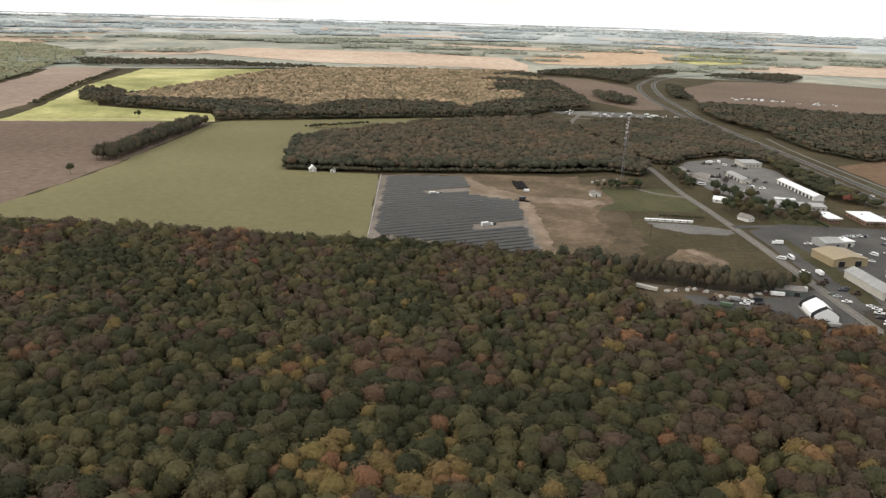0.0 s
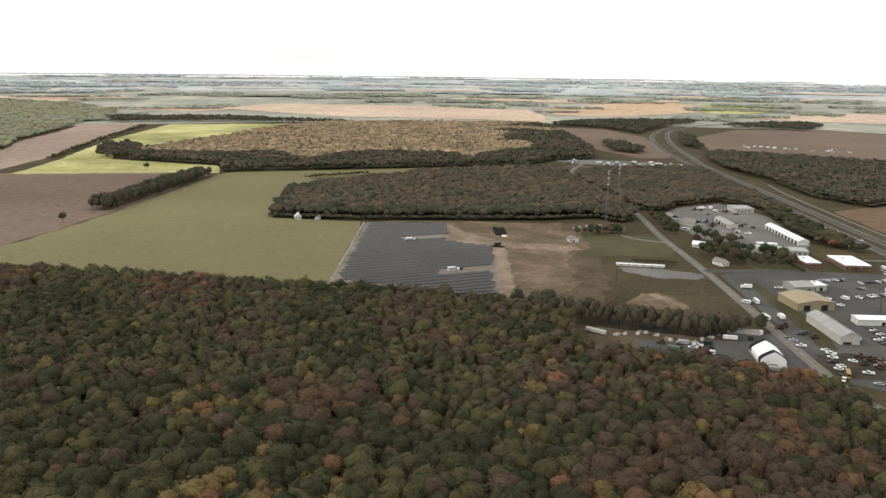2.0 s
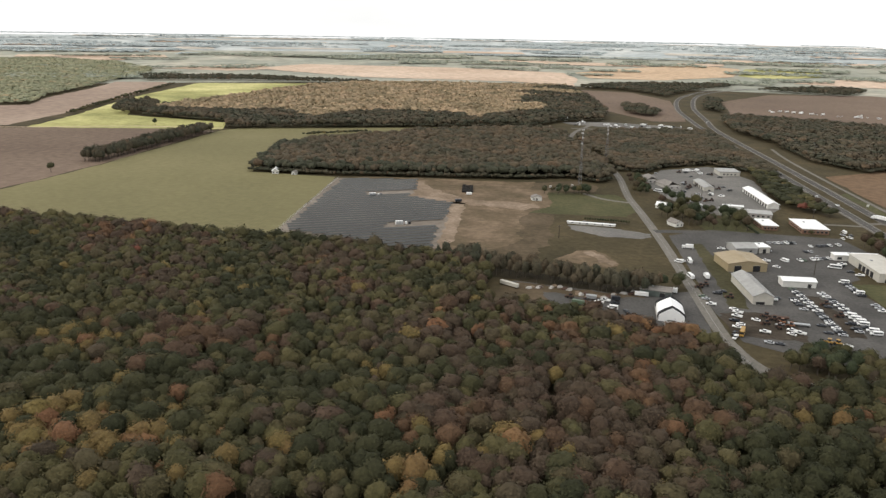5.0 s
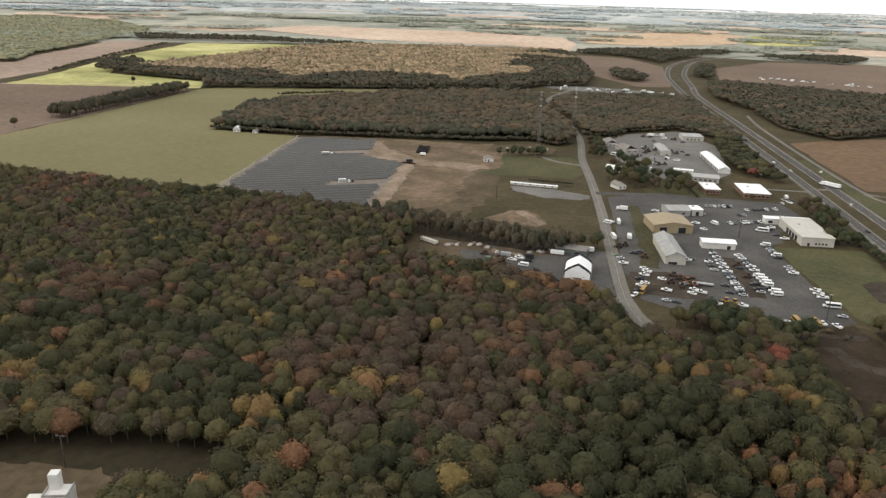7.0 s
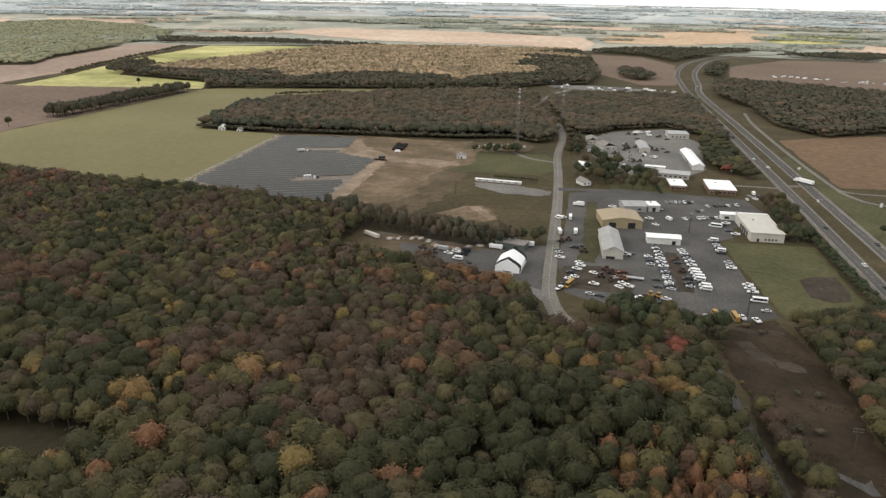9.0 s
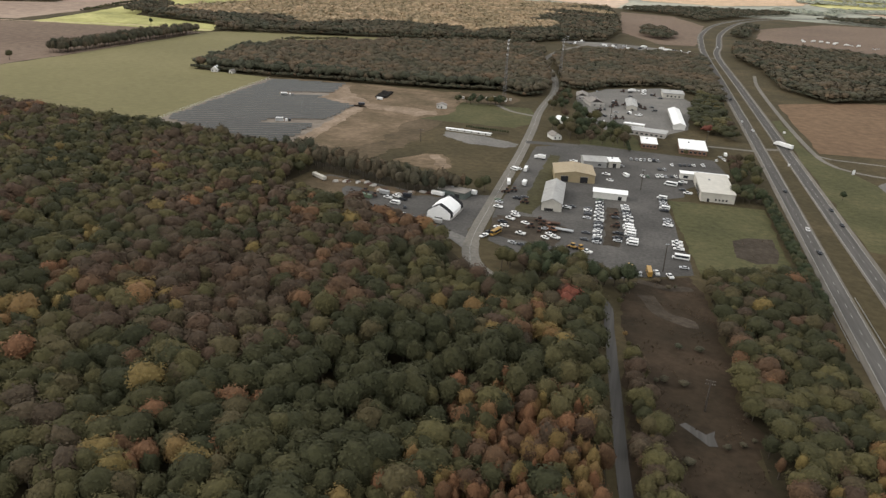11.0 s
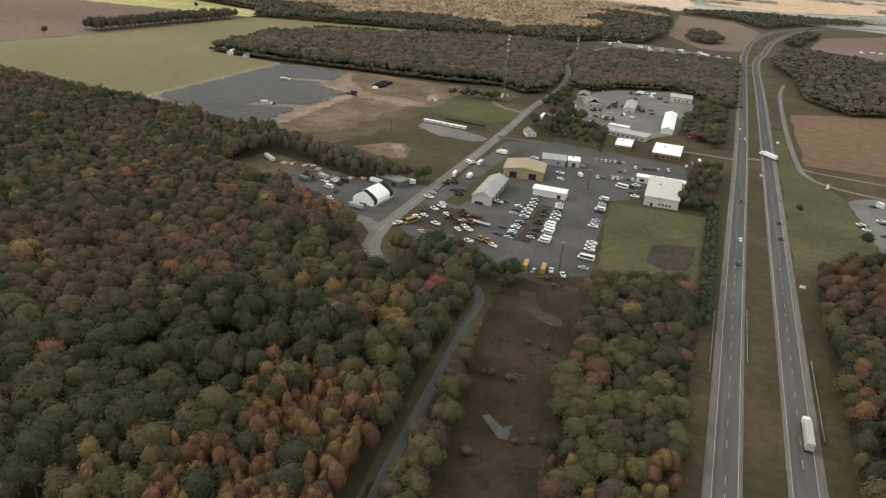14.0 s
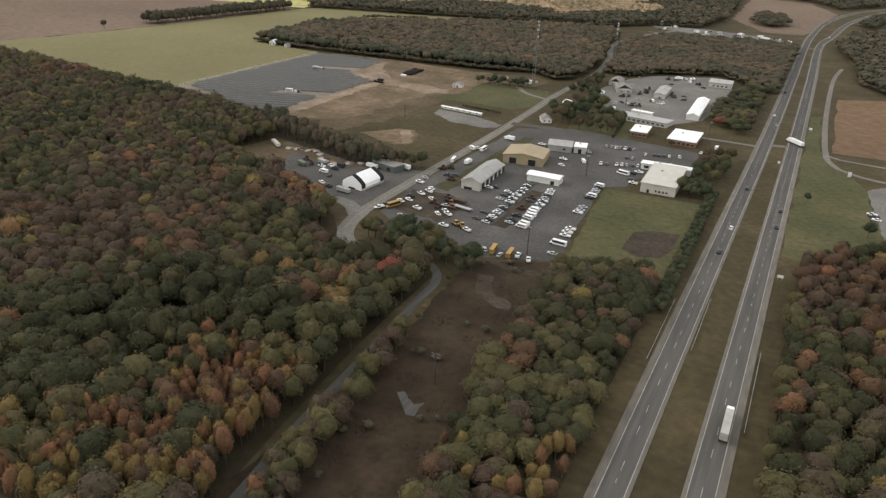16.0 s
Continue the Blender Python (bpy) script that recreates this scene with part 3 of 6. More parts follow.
for name, line, w, z, mat, label in (
        ("local_road", LOCAL_ROAD, 3.7, 0.22, "road_pale", "pale worn two lane local road"),
        ("road_end", ROAD_END, 4.2, 0.21, "road_pale", "pale gravel end of the local road"),
        ("yard_entry", YARD_ENTRY, 4.2, 0.19, "gravel", "gravel entry to the storage yard"),
        ("wood_drive", WOOD_DRIVE, 2.0, 0.2, "lane", "narrow paved drive winding into the wood"),
        ("cross_road", CROSS_ROAD, 4.5, 0.23, "asphalt", "asphalt lot entrance off the local road"),
        ("east_drive", EAST_DRIVE, 2.4, 0.22, "road_pale", "short paved drive to the highway"),
        ("median_crossing", MEDIAN_CROSS, 3.2, 0.24, "shoulder", "paved crossing in the highway median"),
        ("frontage_road", FRONTAGE, 2.1, 0.22, "road_pale", "pale frontage road beside the highway"),
        ("field_road", FIELD_ROAD, 1.7, 0.21, "road_pale", "narrow lane along the brown field"),
        ("west_track", WEST_TRACK, 2.5, 0.2, "soil_tan_lit", "pale sandy farm track between fields"),
        ("north_road", NORTH_ROAD, 3.6, 0.22, "road_pale", "pale side road to the highway"),
        ("mast_drive", TOWER_DRIVE, 2.4, 0.21, "road_pale", "short drive to the mast yard")):
    strip(name, line, -w, w, z, M[mat], label, "road")
strip("local_road_centre_line", [p for p in LOCAL_ROAD if p.y < 400], -0.08, 0.08, 0.27, M["line"], "faded centre line on the local road", "road marking")

# ---- woods ----


def unit_ball(level):
    bm = bmesh.new()
    bmesh.ops.create_icosphere(bm, subdivisions=level, radius=1)
    v = np.array([p.co[:] for p in bm.verts])
    f = np.array([[q.index for q in t.verts] for t in bm.faces])
    bm.free()
    return v, f


BALL = {k: unit_ball(k) for k in (1, 2)}


def crown_shape(rng, level, bumps, sprays, leaf=0.07, conical=False):
    """A crown about 1 in radius, from z = -1 to 1: a domed body swollen into boughs, and leaf sprays all over it."""
    c = rng.normal(size=(bumps, 3))
    c[:, 2] = np.abs(c[:, 2]) * 1.1 - 0.3
    c /= np.linalg.norm(c, axis=1)[:, None]
    full = rng.uniform(0.5, 1.0, bumps)

    def reach(d):
        return 0.60 + 0.40 * (np.exp(-(1 - d @ c.T) * 8.0) * full).max(1)
    d, f = BALL[level]
    f = f[d[f][:, :, 2].mean(1) > -0.62]
    v = d * (reach(d) * 0.93 + rng.uniform(-0.04, 0.04, len(d)))[:, None]
    if sprays:
        d = rng.normal(size=(sprays, 3))
        d[:, 2] = np.abs(d[:, 2]) - 0.3
        d /= np.linalg.norm(d, axis=1)[:, None]
        at = d * (reach(d) * rng.uniform(0.88, 1.13, sprays))[:, None]
        face = d + rng.normal(size=(sprays, 3)) * 0.36 + (0, 0, 0.35)
        u = np.cross(face, rng.normal(size=(sprays, 3)))
        u /= np.linalg.norm(u, axis=1)[:, None]
        w = np.cross(face, u)
        w /= np.linalg.norm(w, axis=1)[:, None]
        s = rng.uniform(0.6, 1.5, (sprays, 1)) * leaf
        q = np.stack([at - u * s - w * s * 0.6, at + u * s - w * s * rng.uniform(0.2, 0.9, (sprays, 1)), at + w * s * 1.2], 1).reshape(-1, 3)
        f = np.concatenate([f, np.arange(sprays * 3).reshape(-1, 3) + len(v)])
        v = np.concatenate([v, q])
    v = v * (1.0, rng.uniform(0.8, 1.0), 1.0) + np.outer(v[:, 2], (rng.uniform(-0.12, 0.12), rng.uniform(-0.12, 0.12), 0))
    if conical:
        taper = 0.25 + 0.75 * (1 - (v[:, 2:] + 1) / 2)
        v = v * np.concatenate([taper, taper, np.ones_like(taper)], 1)
    return v, f


rng_tree = np.random.default_rng(7)
SHAPES = {"near": [crown_shape(rng_tree, 2, 16, 480, 0.058) for _ in range(18)],
          "mid": [crown_shape(rng_tree, 2, 10, 170, 0.09) for _ in range(12)],
          "far": [crown_shape(rng_tree, 2, 7, 50, 0.12) for _ in range(10)],
          "rim": [crown_shape(rng_tree, 1, 5, 18, 0.2) for _ in range(8)],
          "speck": [crown_shape(rng_tree, 1, 3, 6, 0.25) for _ in range(6)]}


def tuft_shape(rng):
    """A tuft of dead stalks: upright blades from one root."""
    vs, fs = [], []
    for k in range(9):
        a, lean, w = rng.uniform(0, math.tau), rng.uniform(0.2, 0.9), rng.uniform(0.08, 0.2)
        x, y = math.cos(a), math.sin(a)
        vs += [(x * 0.15 - y * w, y * 0.15 + x * w, -1), (x * 0.15 + y * w, y * 0.15 - x * w, -1), (x * lean, y * lean, rng.uniform(0.2, 1))]
        fs.append((3 * k, 3 * k + 1, 3 * k + 2))
    return np.array(vs), np.array(fs)


SHAPES["tuft"] = [tuft_shape(rng_tree) for _ in range(8)]
TRUNK_V = np.array([[math.cos(a), math.sin(a), z] for z in (0, 1) for a in (0, 2.1, 4.2)])
TRUNK_F = np.array([[0, 1, 4], [0, 4, 3], [1, 2, 5], [1, 5, 4], [2, 0, 3], [2, 3, 5]])


def inside(px, py, outline):
    res = np.zeros(len(px), bool)
    for i in range(len(outline)):
        (x0, y0), (x1, y1) = outline[i - 1], outline[i]
        cross = (y0 > py) != (y1 > py)
        with np.errstate(divide="ignore", invalid="ignore"):
            res ^= cross & (px < (x1 - x0) * (py - y0) / (y1 - y0 + 1e-12) + x0)
    return res


def scatter(outline, spacing, seed, holes=(), lines=()):
    """Plan points of trees on a shaken grid within an outline, clear of holes and of roads (line, half width)."""
    rng = np.random.default_rng(seed)
    o = np.array(outline, float)
    gx, gy = np.meshgrid(np.arange(o[:, 0].min(), o[:, 0].max(), spacing), np.arange(o[:, 1].min(), o[:, 1].max(), spacing))
    gx[1::2] += spacing / 2
    px = gx.ravel() + rng.uniform(-0.38, 0.38, gx.size) * spacing
    py = gy.ravel() + rng.uniform(-0.38, 0.38, gx.size) * spacing
    keep = inside(px, py, outline)
    for hole in holes:
        keep &= ~inside(px, py, hole)
    for line, w in lines:
        for p in line:
            keep &= (px - p.x) ** 2 + (py - p.y) ** 2 > w * w
    return np.stack([px[keep], py[keep]], 1)


def tints(points, seed, bias=0.0, spread=0.14, patch=60.0, stands=()):
    """For each tree its place along the autumn colours: broad drifts, and stands (x, y, radius, kind, share) of one kind."""
    rng = np.random.default_rng(seed)
    p = np.array(points)
    drift = np.array([0.44 * noise.noise((x / patch, y / patch, seed)) + 0.22 * noise.noise((x / 19, y / 19, seed + 4)) for x, y in points])
    t = np.clip(0.30 + bias + drift + rng.normal(0, spread, len(p)), 0, 0.88)
    for x, y, r, kind, share in stands:
        near = share * np.exp(-((p[:, 0] - x) ** 2 + (p[:, 1] - y) ** 2) / r ** 2)
        t = np.where(rng.uniform(0, 1, len(p)) < near, np.clip(kind + rng.normal(0, 0.07, len(p)), 0, 0.95) if kind < RED else RED, t)
    chance = rng.uniform(0, 1, len(p))          # a few bright yellow and red crowns
    return np.where(chance < 0.016, YELLOW, np.where(chance > 0.9995, RED, t))


def wood(name, points, tier, size, tall, seed, label, material, bias=0.0, base=None, spread=0.14, stands=()):
    """A wood as one mesh: a crown and a trunk for every point."""
    rng = np.random.default_rng(seed)
    tint = tints(points, seed, bias, spread, stands=stands)
    vs, fs, ts, mi, k = [], [], [], [], 0
    for (x, y), t in zip(points, tint):
        v, f = SHAPES[tier][rng.integers(len(SHAPES[tier]))]
        g = min(1.45, max(0.6, rng.lognormal(0.0, 0.24))) * (1 + 0.16 * noise.noise((x / 70, y / 70, 8)))
        r, h = size * g, tall * (0.58 + 0.42 * g) * rng.uniform(0.9, 1.1)
        if tier == "near" and 0.74 < t < 0.97 and x > -172 and y < -402:          # the close orange stand is slim
            r, h = min(r, 5.0) * 0.62, h * 1.04
        a = rng.uniform(0, math.tau)
        low = (0.1 if tier in ("near", "mid") else 0.2) * h
        turn = np.array([[math.cos(a), -math.sin(a), 0], [math.sin(a), math.cos(a), 0], [0, 0, 1]])
        z = 0.0 if base is None else base(x, y)
        vs.append(v @ turn.T * (r, r, (h - low) / 2) + (x, y, z + (h + low) / 2))
        fs.append(f + k)
        k += len(v)
        ts.append(np.full(len(f), t))
        mi.append(np.zeros(len(f), np.int32))
        if tier in ("near", "mid"):
            vs.append(TRUNK_V * (0.25, 0.25, h * 0.6) + (x, y, z))
            fs.append(TRUNK_F + k)
            k += 6
            ts.append(np.full(6, t))
            mi.append(np.ones(6, np.int32))
    v, f = np.concatenate(vs), np.concatenate(fs)
    me = bpy.data.meshes.new(name)
    me.vertices.add(len(v))
    me.vertices.foreach_set("co", v.ravel().astype(np.float32))
    me.loops.add(f.size)
    me.loops.foreach_set("vertex_index", f.ravel().astype(np.int32))
    me.polygons.add(len(f))
    me.polygons.foreach_set("loop_start", np.arange(0, f.size, 3, dtype=np.int32))
    me.materials.append(material)
    me.materials.append(M["bark"])
    me.polygons.foreach_set("material_index", np.concatenate(mi))
    me.polygons.foreach_set("use_smooth", np.ones(len(f), bool))
    me.attributes.new("tint", 'FLOAT', 'FACE').data.foreach_set("value", np.concatenate(ts).astype(np.float32))
    me.update(calc_edges=True)
    return tagged(new(name, me), label, "trees", kind="stuff")


BIG_WOOD = [(-800, -110), (-720.1, -125.1), (-637.8, -126.5), (-543.3, -138), (-470.6, -146.9), (-408, -155), (-340, -173.4), (-307.4, -193.8), (-312.8, -241.4), (-270, -258.4), (-224.4, -273.4), (-193.8, -289), (-178.2, -307.4), (-151, -325), (-136, -314.2), (-117, -318.2), (-115.5, -345), (-115, -360), (-114, -381), (-112.5, -400), (-110.5, -420), (-108, -445), (-104, -475), (-102, -499.8), (-560, -499.8), (-680, -330), (-800, -240)]
ROAD_GAP = [(-190, -288), (-176, -294), (-160, -311), (-158, -327), (-171, -332), (-190, -314)]
BELT = [(-348.2, -155), (-292.4, -175.4), (-227.8, -195.8), (-204, -194.5), (-202.6, -206.7), (-231.2, -214.9), (-296.5, -193.1), (-343.4, -178.2)]
MEDIAN_WOOD = [(-70.7, -291), (-36, -275.4), (-29.9, -285.6), (-27.2, -311.4), (-25.8, -410.7), (-27.2, -499.8), (-57.1, -499.8), (-61.2, -432.5), (-65.3, -379.4), (-68, -319.6)]
EAST_WOOD = [(27, -226), (40, -206), (70, -190), (130, -174), (120, -340), (70, -500), (24.5, -500), (25, -272)]
MID_WOOD = [(-584.8, 119.7), (-489.6, 117), (-380.8, 127.8), (-299.2, 136), (-244.8, 153), (-216.2, 129.2), (-199.9, 149.6), (-202.6, 285.6), (-231.2, 380.8), (-239.4, 476), (-285.6, 527), (-421.6, 457), (-523.6, 375.4), (-605.2, 272)]
ROAD_WOOD = [(-185, 204), (-159.8, 197.2), (-136, 234.6), (-74.8, 272), (-40.8, 224.4), (-16.3, 204), (-16.3, 564.4), (-88.4, 564.4), (-170, 544), (-217.6, 476), (-219, 408), (-197.2, 312.8)]
SHED_WOOD = [(-55.8, 40.8), (-25, 10), (-24, 204), (-42, 224), (-47.6, 178.2), (-58.5, 129.2)]
FAR_WOOD = [(-748, 445), (-775, 515), (-945, 562), (-985, 660), (-935, 864), (-905, 1010), (-870, 1250), (-780, 1400), (-560, 1480), (-200, 1490), (-165, 1230), (-146, 850), (-165, 693), (-235, 670), (-290, 588)]
EAST_FAR_WOOD = [(58, 435.2), (60.5, 314.2), (98.6, 251.6), (174.8, 306), (408, 340), (612, 476), (421.6, 680), (306, 693.6), (141.4, 794.2), (89.1, 819.4), (50.3, 748), (32.6, 612)]
CURVE_WOOD = [(62, 960), (90, 900), (110, 1040), (150, 1180), (120, 1200)]
MID_CLUMP = [(-109, 843), (-61, 782), (-41, 843), (-68, 980), (-102, 985)]
HEDGEROW = [(-790, 132), (-768, 130), (-751, 402), (-776, 412)]
WEST_CLUMP = [(-1005, 572), (-952, 584), (-980, 690), (-1045, 775), (-1092, 760), (-1050, 660)]
NW_WOOD = [(-1240, 690), (-1310, 830), (-1372, 1090), (-1437, 1300), (-1470, 1420), (-1500, 1600), (-1620, 1860), (-2000, 2280), (-2500, 2500), (-2600, 1500), (-2000, 900), (-1420, 560)]
FIELD_HEDGE = [(-1085, 560), (-1072, 560), (-1152, 880), (-1230, 1260), (-1246, 1260), (-1166, 880)]
STRIP_HEDGE = [(-615.4, 399.8), (-608.6, 394.4), (-530.4, 445.4), (-537.2, 450.2)]

TREELINE = [(-1360, 1345), (-1100, 1440), (-760, 1420), (-740, 1470), (-1150, 1600), (-1480, 1520)]
BEND_WOOD = [(-165, 1500), (-30, 1440), (40, 1250), (62, 1330), (150, 1500), (290, 1680), (300, 1760), (60, 1740), (-120, 1600)]
BEND_WOOD_EAST = [(330, 1570), (527, 1440), (640, 1600), (640, 1720), (480, 1680)]
ROADS = [(WOOD_DRIVE, 3.6), (ROAD_END, 10.0), (YARD_ENTRY, 6.0), (LOCAL_ROAD, 7.0)]
BENDS = [(HIGHWAY_EAST, 16), (HIGHWAY_WEST, 16)]

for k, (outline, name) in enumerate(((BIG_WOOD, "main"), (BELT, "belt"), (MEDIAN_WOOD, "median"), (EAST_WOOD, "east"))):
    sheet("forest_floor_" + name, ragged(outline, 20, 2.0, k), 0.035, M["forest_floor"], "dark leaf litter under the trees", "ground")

STANDS = [(-520, -420, 40, OLIVE, 0.6), (-560, -390, 30, OLIVE, 0.4), (-480, -440, 30, OLIVE, 0.6), (-440, -425, 34, OLIVE, 0.5), (-355, -440, 30, OLIVE, 0.5), (-405, -360, 40, GREEN, 0.6), (-310, -345, 26, GREEN, 0.7), (-439, -375, 26, GREEN, 0.6), (-505, -385, 40, GREEN, 0.7), (-590, -275, 60, GREEN, 0.5), (-370, -378, 26, GREEN, 0.6),
          (-200, -410, 34, GREEN, 0.85), (-195, -455, 34, GREEN, 0.8), (-204, -380, 26, GREEN, 0.8), (-255, -445, 26, GREEN, 0.7), (-165, -420, 18, GREEN, 0.8), (-165, -395, 24, GREEN, 0.75), (-330, -428, 22, GREEN, 0.7), (-150, -335, 16, GREEN, 0.7), (-185, -345, 26, OLIVE, 0.5),
          (-445, -330, 24, RUST, 0.75), (-420, -322, 20, RUST, 0.7), (-367, -400, 18, BROWN, 0.7), (-290, -367, 26, RUST, 0.6), (-262, -326, 30, BROWN, 0.8), (-245, -390, 26, BROWN, 0.85), (-262, -408, 22, BROWN, 0.7), (-318, -374, 22, BROWN, 0.5), (-276, -361, 20, BROWN, 0.7), (-232, -353, 24, RUST, 0.7), (-284, -284, 26, RUST, 0.55), (-331, -312, 30, BROWN, 0.6), (-245, -420, 16, BROWN, 0.8),
          (-459, -415, 22, YELLOW, 0.5), (-424, -413, 20, YELLOW, 0.55), (-390, -425, 20, YELLOW, 0.5), (-395, -422, 34, OLIVE, 0.7), (-322, -437, 20, YELLOW, 0.4), (-300, -452, 26, OLIVE, 0.7), (-479, -342, 14, YELLOW, 0.5), (-292, -394, 9, YELLOW, 0.6),
          (-130, -436, 19, ORANGE, 0.95), (-118, -438, 14, ORANGE, 0.9), (-128, -468, 20, ORANGE, 0.8), (-143, -474, 14, ORANGE, 0.6), (-218, -446, 8, ORANGE, 0.8), (-231, -478, 12, ORANGE, 0.6), (-159, -364, 9, ORANGE, 0.7), (-144, -354, 9, ORANGE, 0.8), (-136, -374, 9, ORANGE, 0.6), (-327, -392, 8, ORANGE, 0.8),
          (-150, -494, 18, YELLOW, 0.7), (-122, -484, 14, YELLOW, 0.7), (-175, -363, 5, YELLOW, 0.95), (-155, -382, 5, YELLOW, 0.9), (-135, -373, 6, YELLOW, 0.7), (-129, -343, 4, RED, 1.0)]
MID_STANDS = [(-590 + 20 * k, 122 + 1.6 * k, 15, 0.0, 0.9) for k in range(18)] + [(-600, 150 + 22 * k, 16, 0.02, 0.8) for k in range(7)]
MEDIAN_STANDS = [(-54, -330, 24, GREEN, 0.7), (-34, -350, 18, GREEN, 0.75), (-50, -408, 14, GREEN, 0.5), (-36, -305, 22, GREEN, 0.75), (-66, -400, 16, OLIVE, 0.6), (-50, -365, 14, OLIVE, 0.5), (-57, -376, 10, ORANGE, 0.6), (-62, -372, 9, RUST, 0.6), (-33, -430, 10, ORANGE, 0.6), (-58, -430, 10, YELLOW, 0.6), (-30, -413, 8, YELLOW, 0.7), (-44, -450, 16, OLIVE, 0.6)]
EAST_STANDS = [(36, -250, 26, RUST, 0.85), (56, -230, 24, RUST, 0.8), (32, -325, 22, GREEN, 0.7), (30, -378, 14, GREEN, 0.6), (50, -290, 20, RUST, 0.6), (28, -360, 9, ORANGE, 0.7), (48, -332, 10, ORANGE, 0.7), (45, -400, 26, GREEN, 0.6)]
fore = scatter(BIG_WOOD, 5.9, 11, (CLEARING, WEST_YARD, BROWN_CLEARING, ROAD_GAP), ROADS)
single = (fore[:, 1] < -368) & (fore[:, 1] > -448) & (fore[:, 0] > -205) & (fore[:, 0] < -113)
SINGLE_TREES = fore[single][:165]
rest = np.concatenate([fore[~single], fore[single][165:]])
close = rest[:, 1] < -310
wood("woodland_near", rest[close], "near", 5.2, 12.4, 21, "dense mixed autumn woodland in dull green, brown and orange", M["leaves"], stands=STANDS)
STAND = [(-152, -408), (-116, -412), (-112, -445), (-108, -480), (-105, -499), (-168, -499), (-160, -470), (-150, -440)]
wood("orange_stand", scatter(STAND, 4.6, 91, (), ROADS), "near", 3.4, 11.6, 92, "close stand of slim orange and russet young trees", M["leaves"], 0.3, spread=0.22, stands=STANDS[-16:-3])
wood("woodland_beyond", rest[~close], "mid", 5.3, 12.4, 22, "dense brownish autumn woodland bordering the fields", M["leaves"], 0.08, stands=STANDS)
wood("tree_belt", scatter(BELT, 5.6, 12), "mid", 3.7, 13.0, 23, "belt of thin brown trees behind the storage yard", M["leaves_dull"], 0.12)
wood("median_woodland", scatter(MEDIAN_WOOD, 5.3, 13), "near", 4.7, 9.5, 24, "mixed autumn trees between clearing and highway", M["leaves"], 0.1, stands=MEDIAN_STANDS)
wood("east_woodland", scatter(EAST_WOOD, 6.4, 14, (), [(FRONTAGE, 6)]), "near", 4.6, 11.5, 25, "autumn woodland east of the highway with orange crowns", M["leaves"], 0.06, stands=EAST_STANDS)
wood("middle_woodland", scatter(MID_WOOD, 6.6, 15, (SUBSTATION,), [(LOCAL_ROAD, 7)]), "far", 6.5, 13.0, 26, "brown and green autumn wood behind the solar farm", M["leaves_dull"], 0.2, spread=0.12, stands=MID_STANDS)
wood("roadside_woodland", scatter(ROAD_WOOD, 6.6, 16, (COMPOUND,), [(LOCAL_ROAD, 7), (NORTH_ROAD, 8)]), "far", 6.0, 9.5, 27, "low brown wood beside the local road", M["leaves_dull"], 0.16, spread=0.10)
wood("shed_woodland", scatter(SHED_WOOD, 6.6, 17, (COMPOUND,)), "far", 5.6, 8.5, 28, "dark green trees between sheds and highway", M["leaves"], -0.2)
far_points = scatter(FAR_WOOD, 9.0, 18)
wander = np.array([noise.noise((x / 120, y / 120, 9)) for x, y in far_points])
# mask of far crowns that take the painted sunlight; the rest stay plain
sunlit = (far_points[:, 1] > 640 + 120 * wander) & (far_points[:, 0] < -330 + 0.12 * (far_points[:, 1] - 700) + 130 * wander) & (far_points[:, 0] > -960)
wood("far_woodland_golden", far_points[sunlit], "rim", 8.2, 13.5, 29, "large far wood with sunlight painted on tan crowns", M["leaves_far_sunlit"])
wood("far_woodland_edge", far_points[~sunlit], "rim", 8.2, 13.5, 36, "dark brown and green edge of the far wood without painted sunlight", M["leaves_dull"], 0.0)
wood("east_far_woodland", scatter(EAST_FAR_WOOD, 8.2, 19, (), [(FRONTAGE, 7)]), "rim", 7.8, 11.5, 30, "brown and green wood east of the highway", M["leaves_dull"], 0.02)
wood("highway_bend_trees", np.concatenate([scatter(CURVE_WOOD, 8, 20, (), BENDS), scatter(MID_CLUMP, 8, 33), scatter(BEND_WOOD, 10, 38, (), BENDS), scatter(BEND_WOOD_EAST, 10, 39, (), BENDS)]), "rim", 7.6, 12.0, 31, "dark trees by the highway bend", M["leaves_dull"], -0.12)
wood("hedgerow", scatter(HEDGEROW, 5.6, 34), "mid", 5.0, 14.5, 32, "tall dark hedgerow between brown and green fields", M["leaves_dull"], -0.05)
# haze over this wood is put into its lighter leaf colour
wood("northwest_woodland", np.array([far(x, y)[:2] for x, y in scatter(NW_WOOD, 13, 35)]), "speck", 12.0, 9.5, 33, "far green wood beyond the tan stubble, paled by painted haze", M["leaves_olive_hazed"], 0.05, base=height)
wood("west_clump", scatter(WEST_CLUMP, 9, 47), "rim", 6.2, 14.0, 46, "dark clump of trees standing in the bright field", M["leaves_dull"], -0.05)
wood("field_hedge", np.concatenate([scatter(FIELD_HEDGE, 7, 36), scatter(STRIP_HEDGE, 4, 37)]), "far", 3.4, 6.0, 34, "low hedge between far fields", M["leaves"], -0.1)
wood("far_tree_line", scatter(TREELINE, 11, 40), "rim", 7.0, 13.0, 35, "dark tree line beyond the bright field", M["leaves_dull"], -0.1)


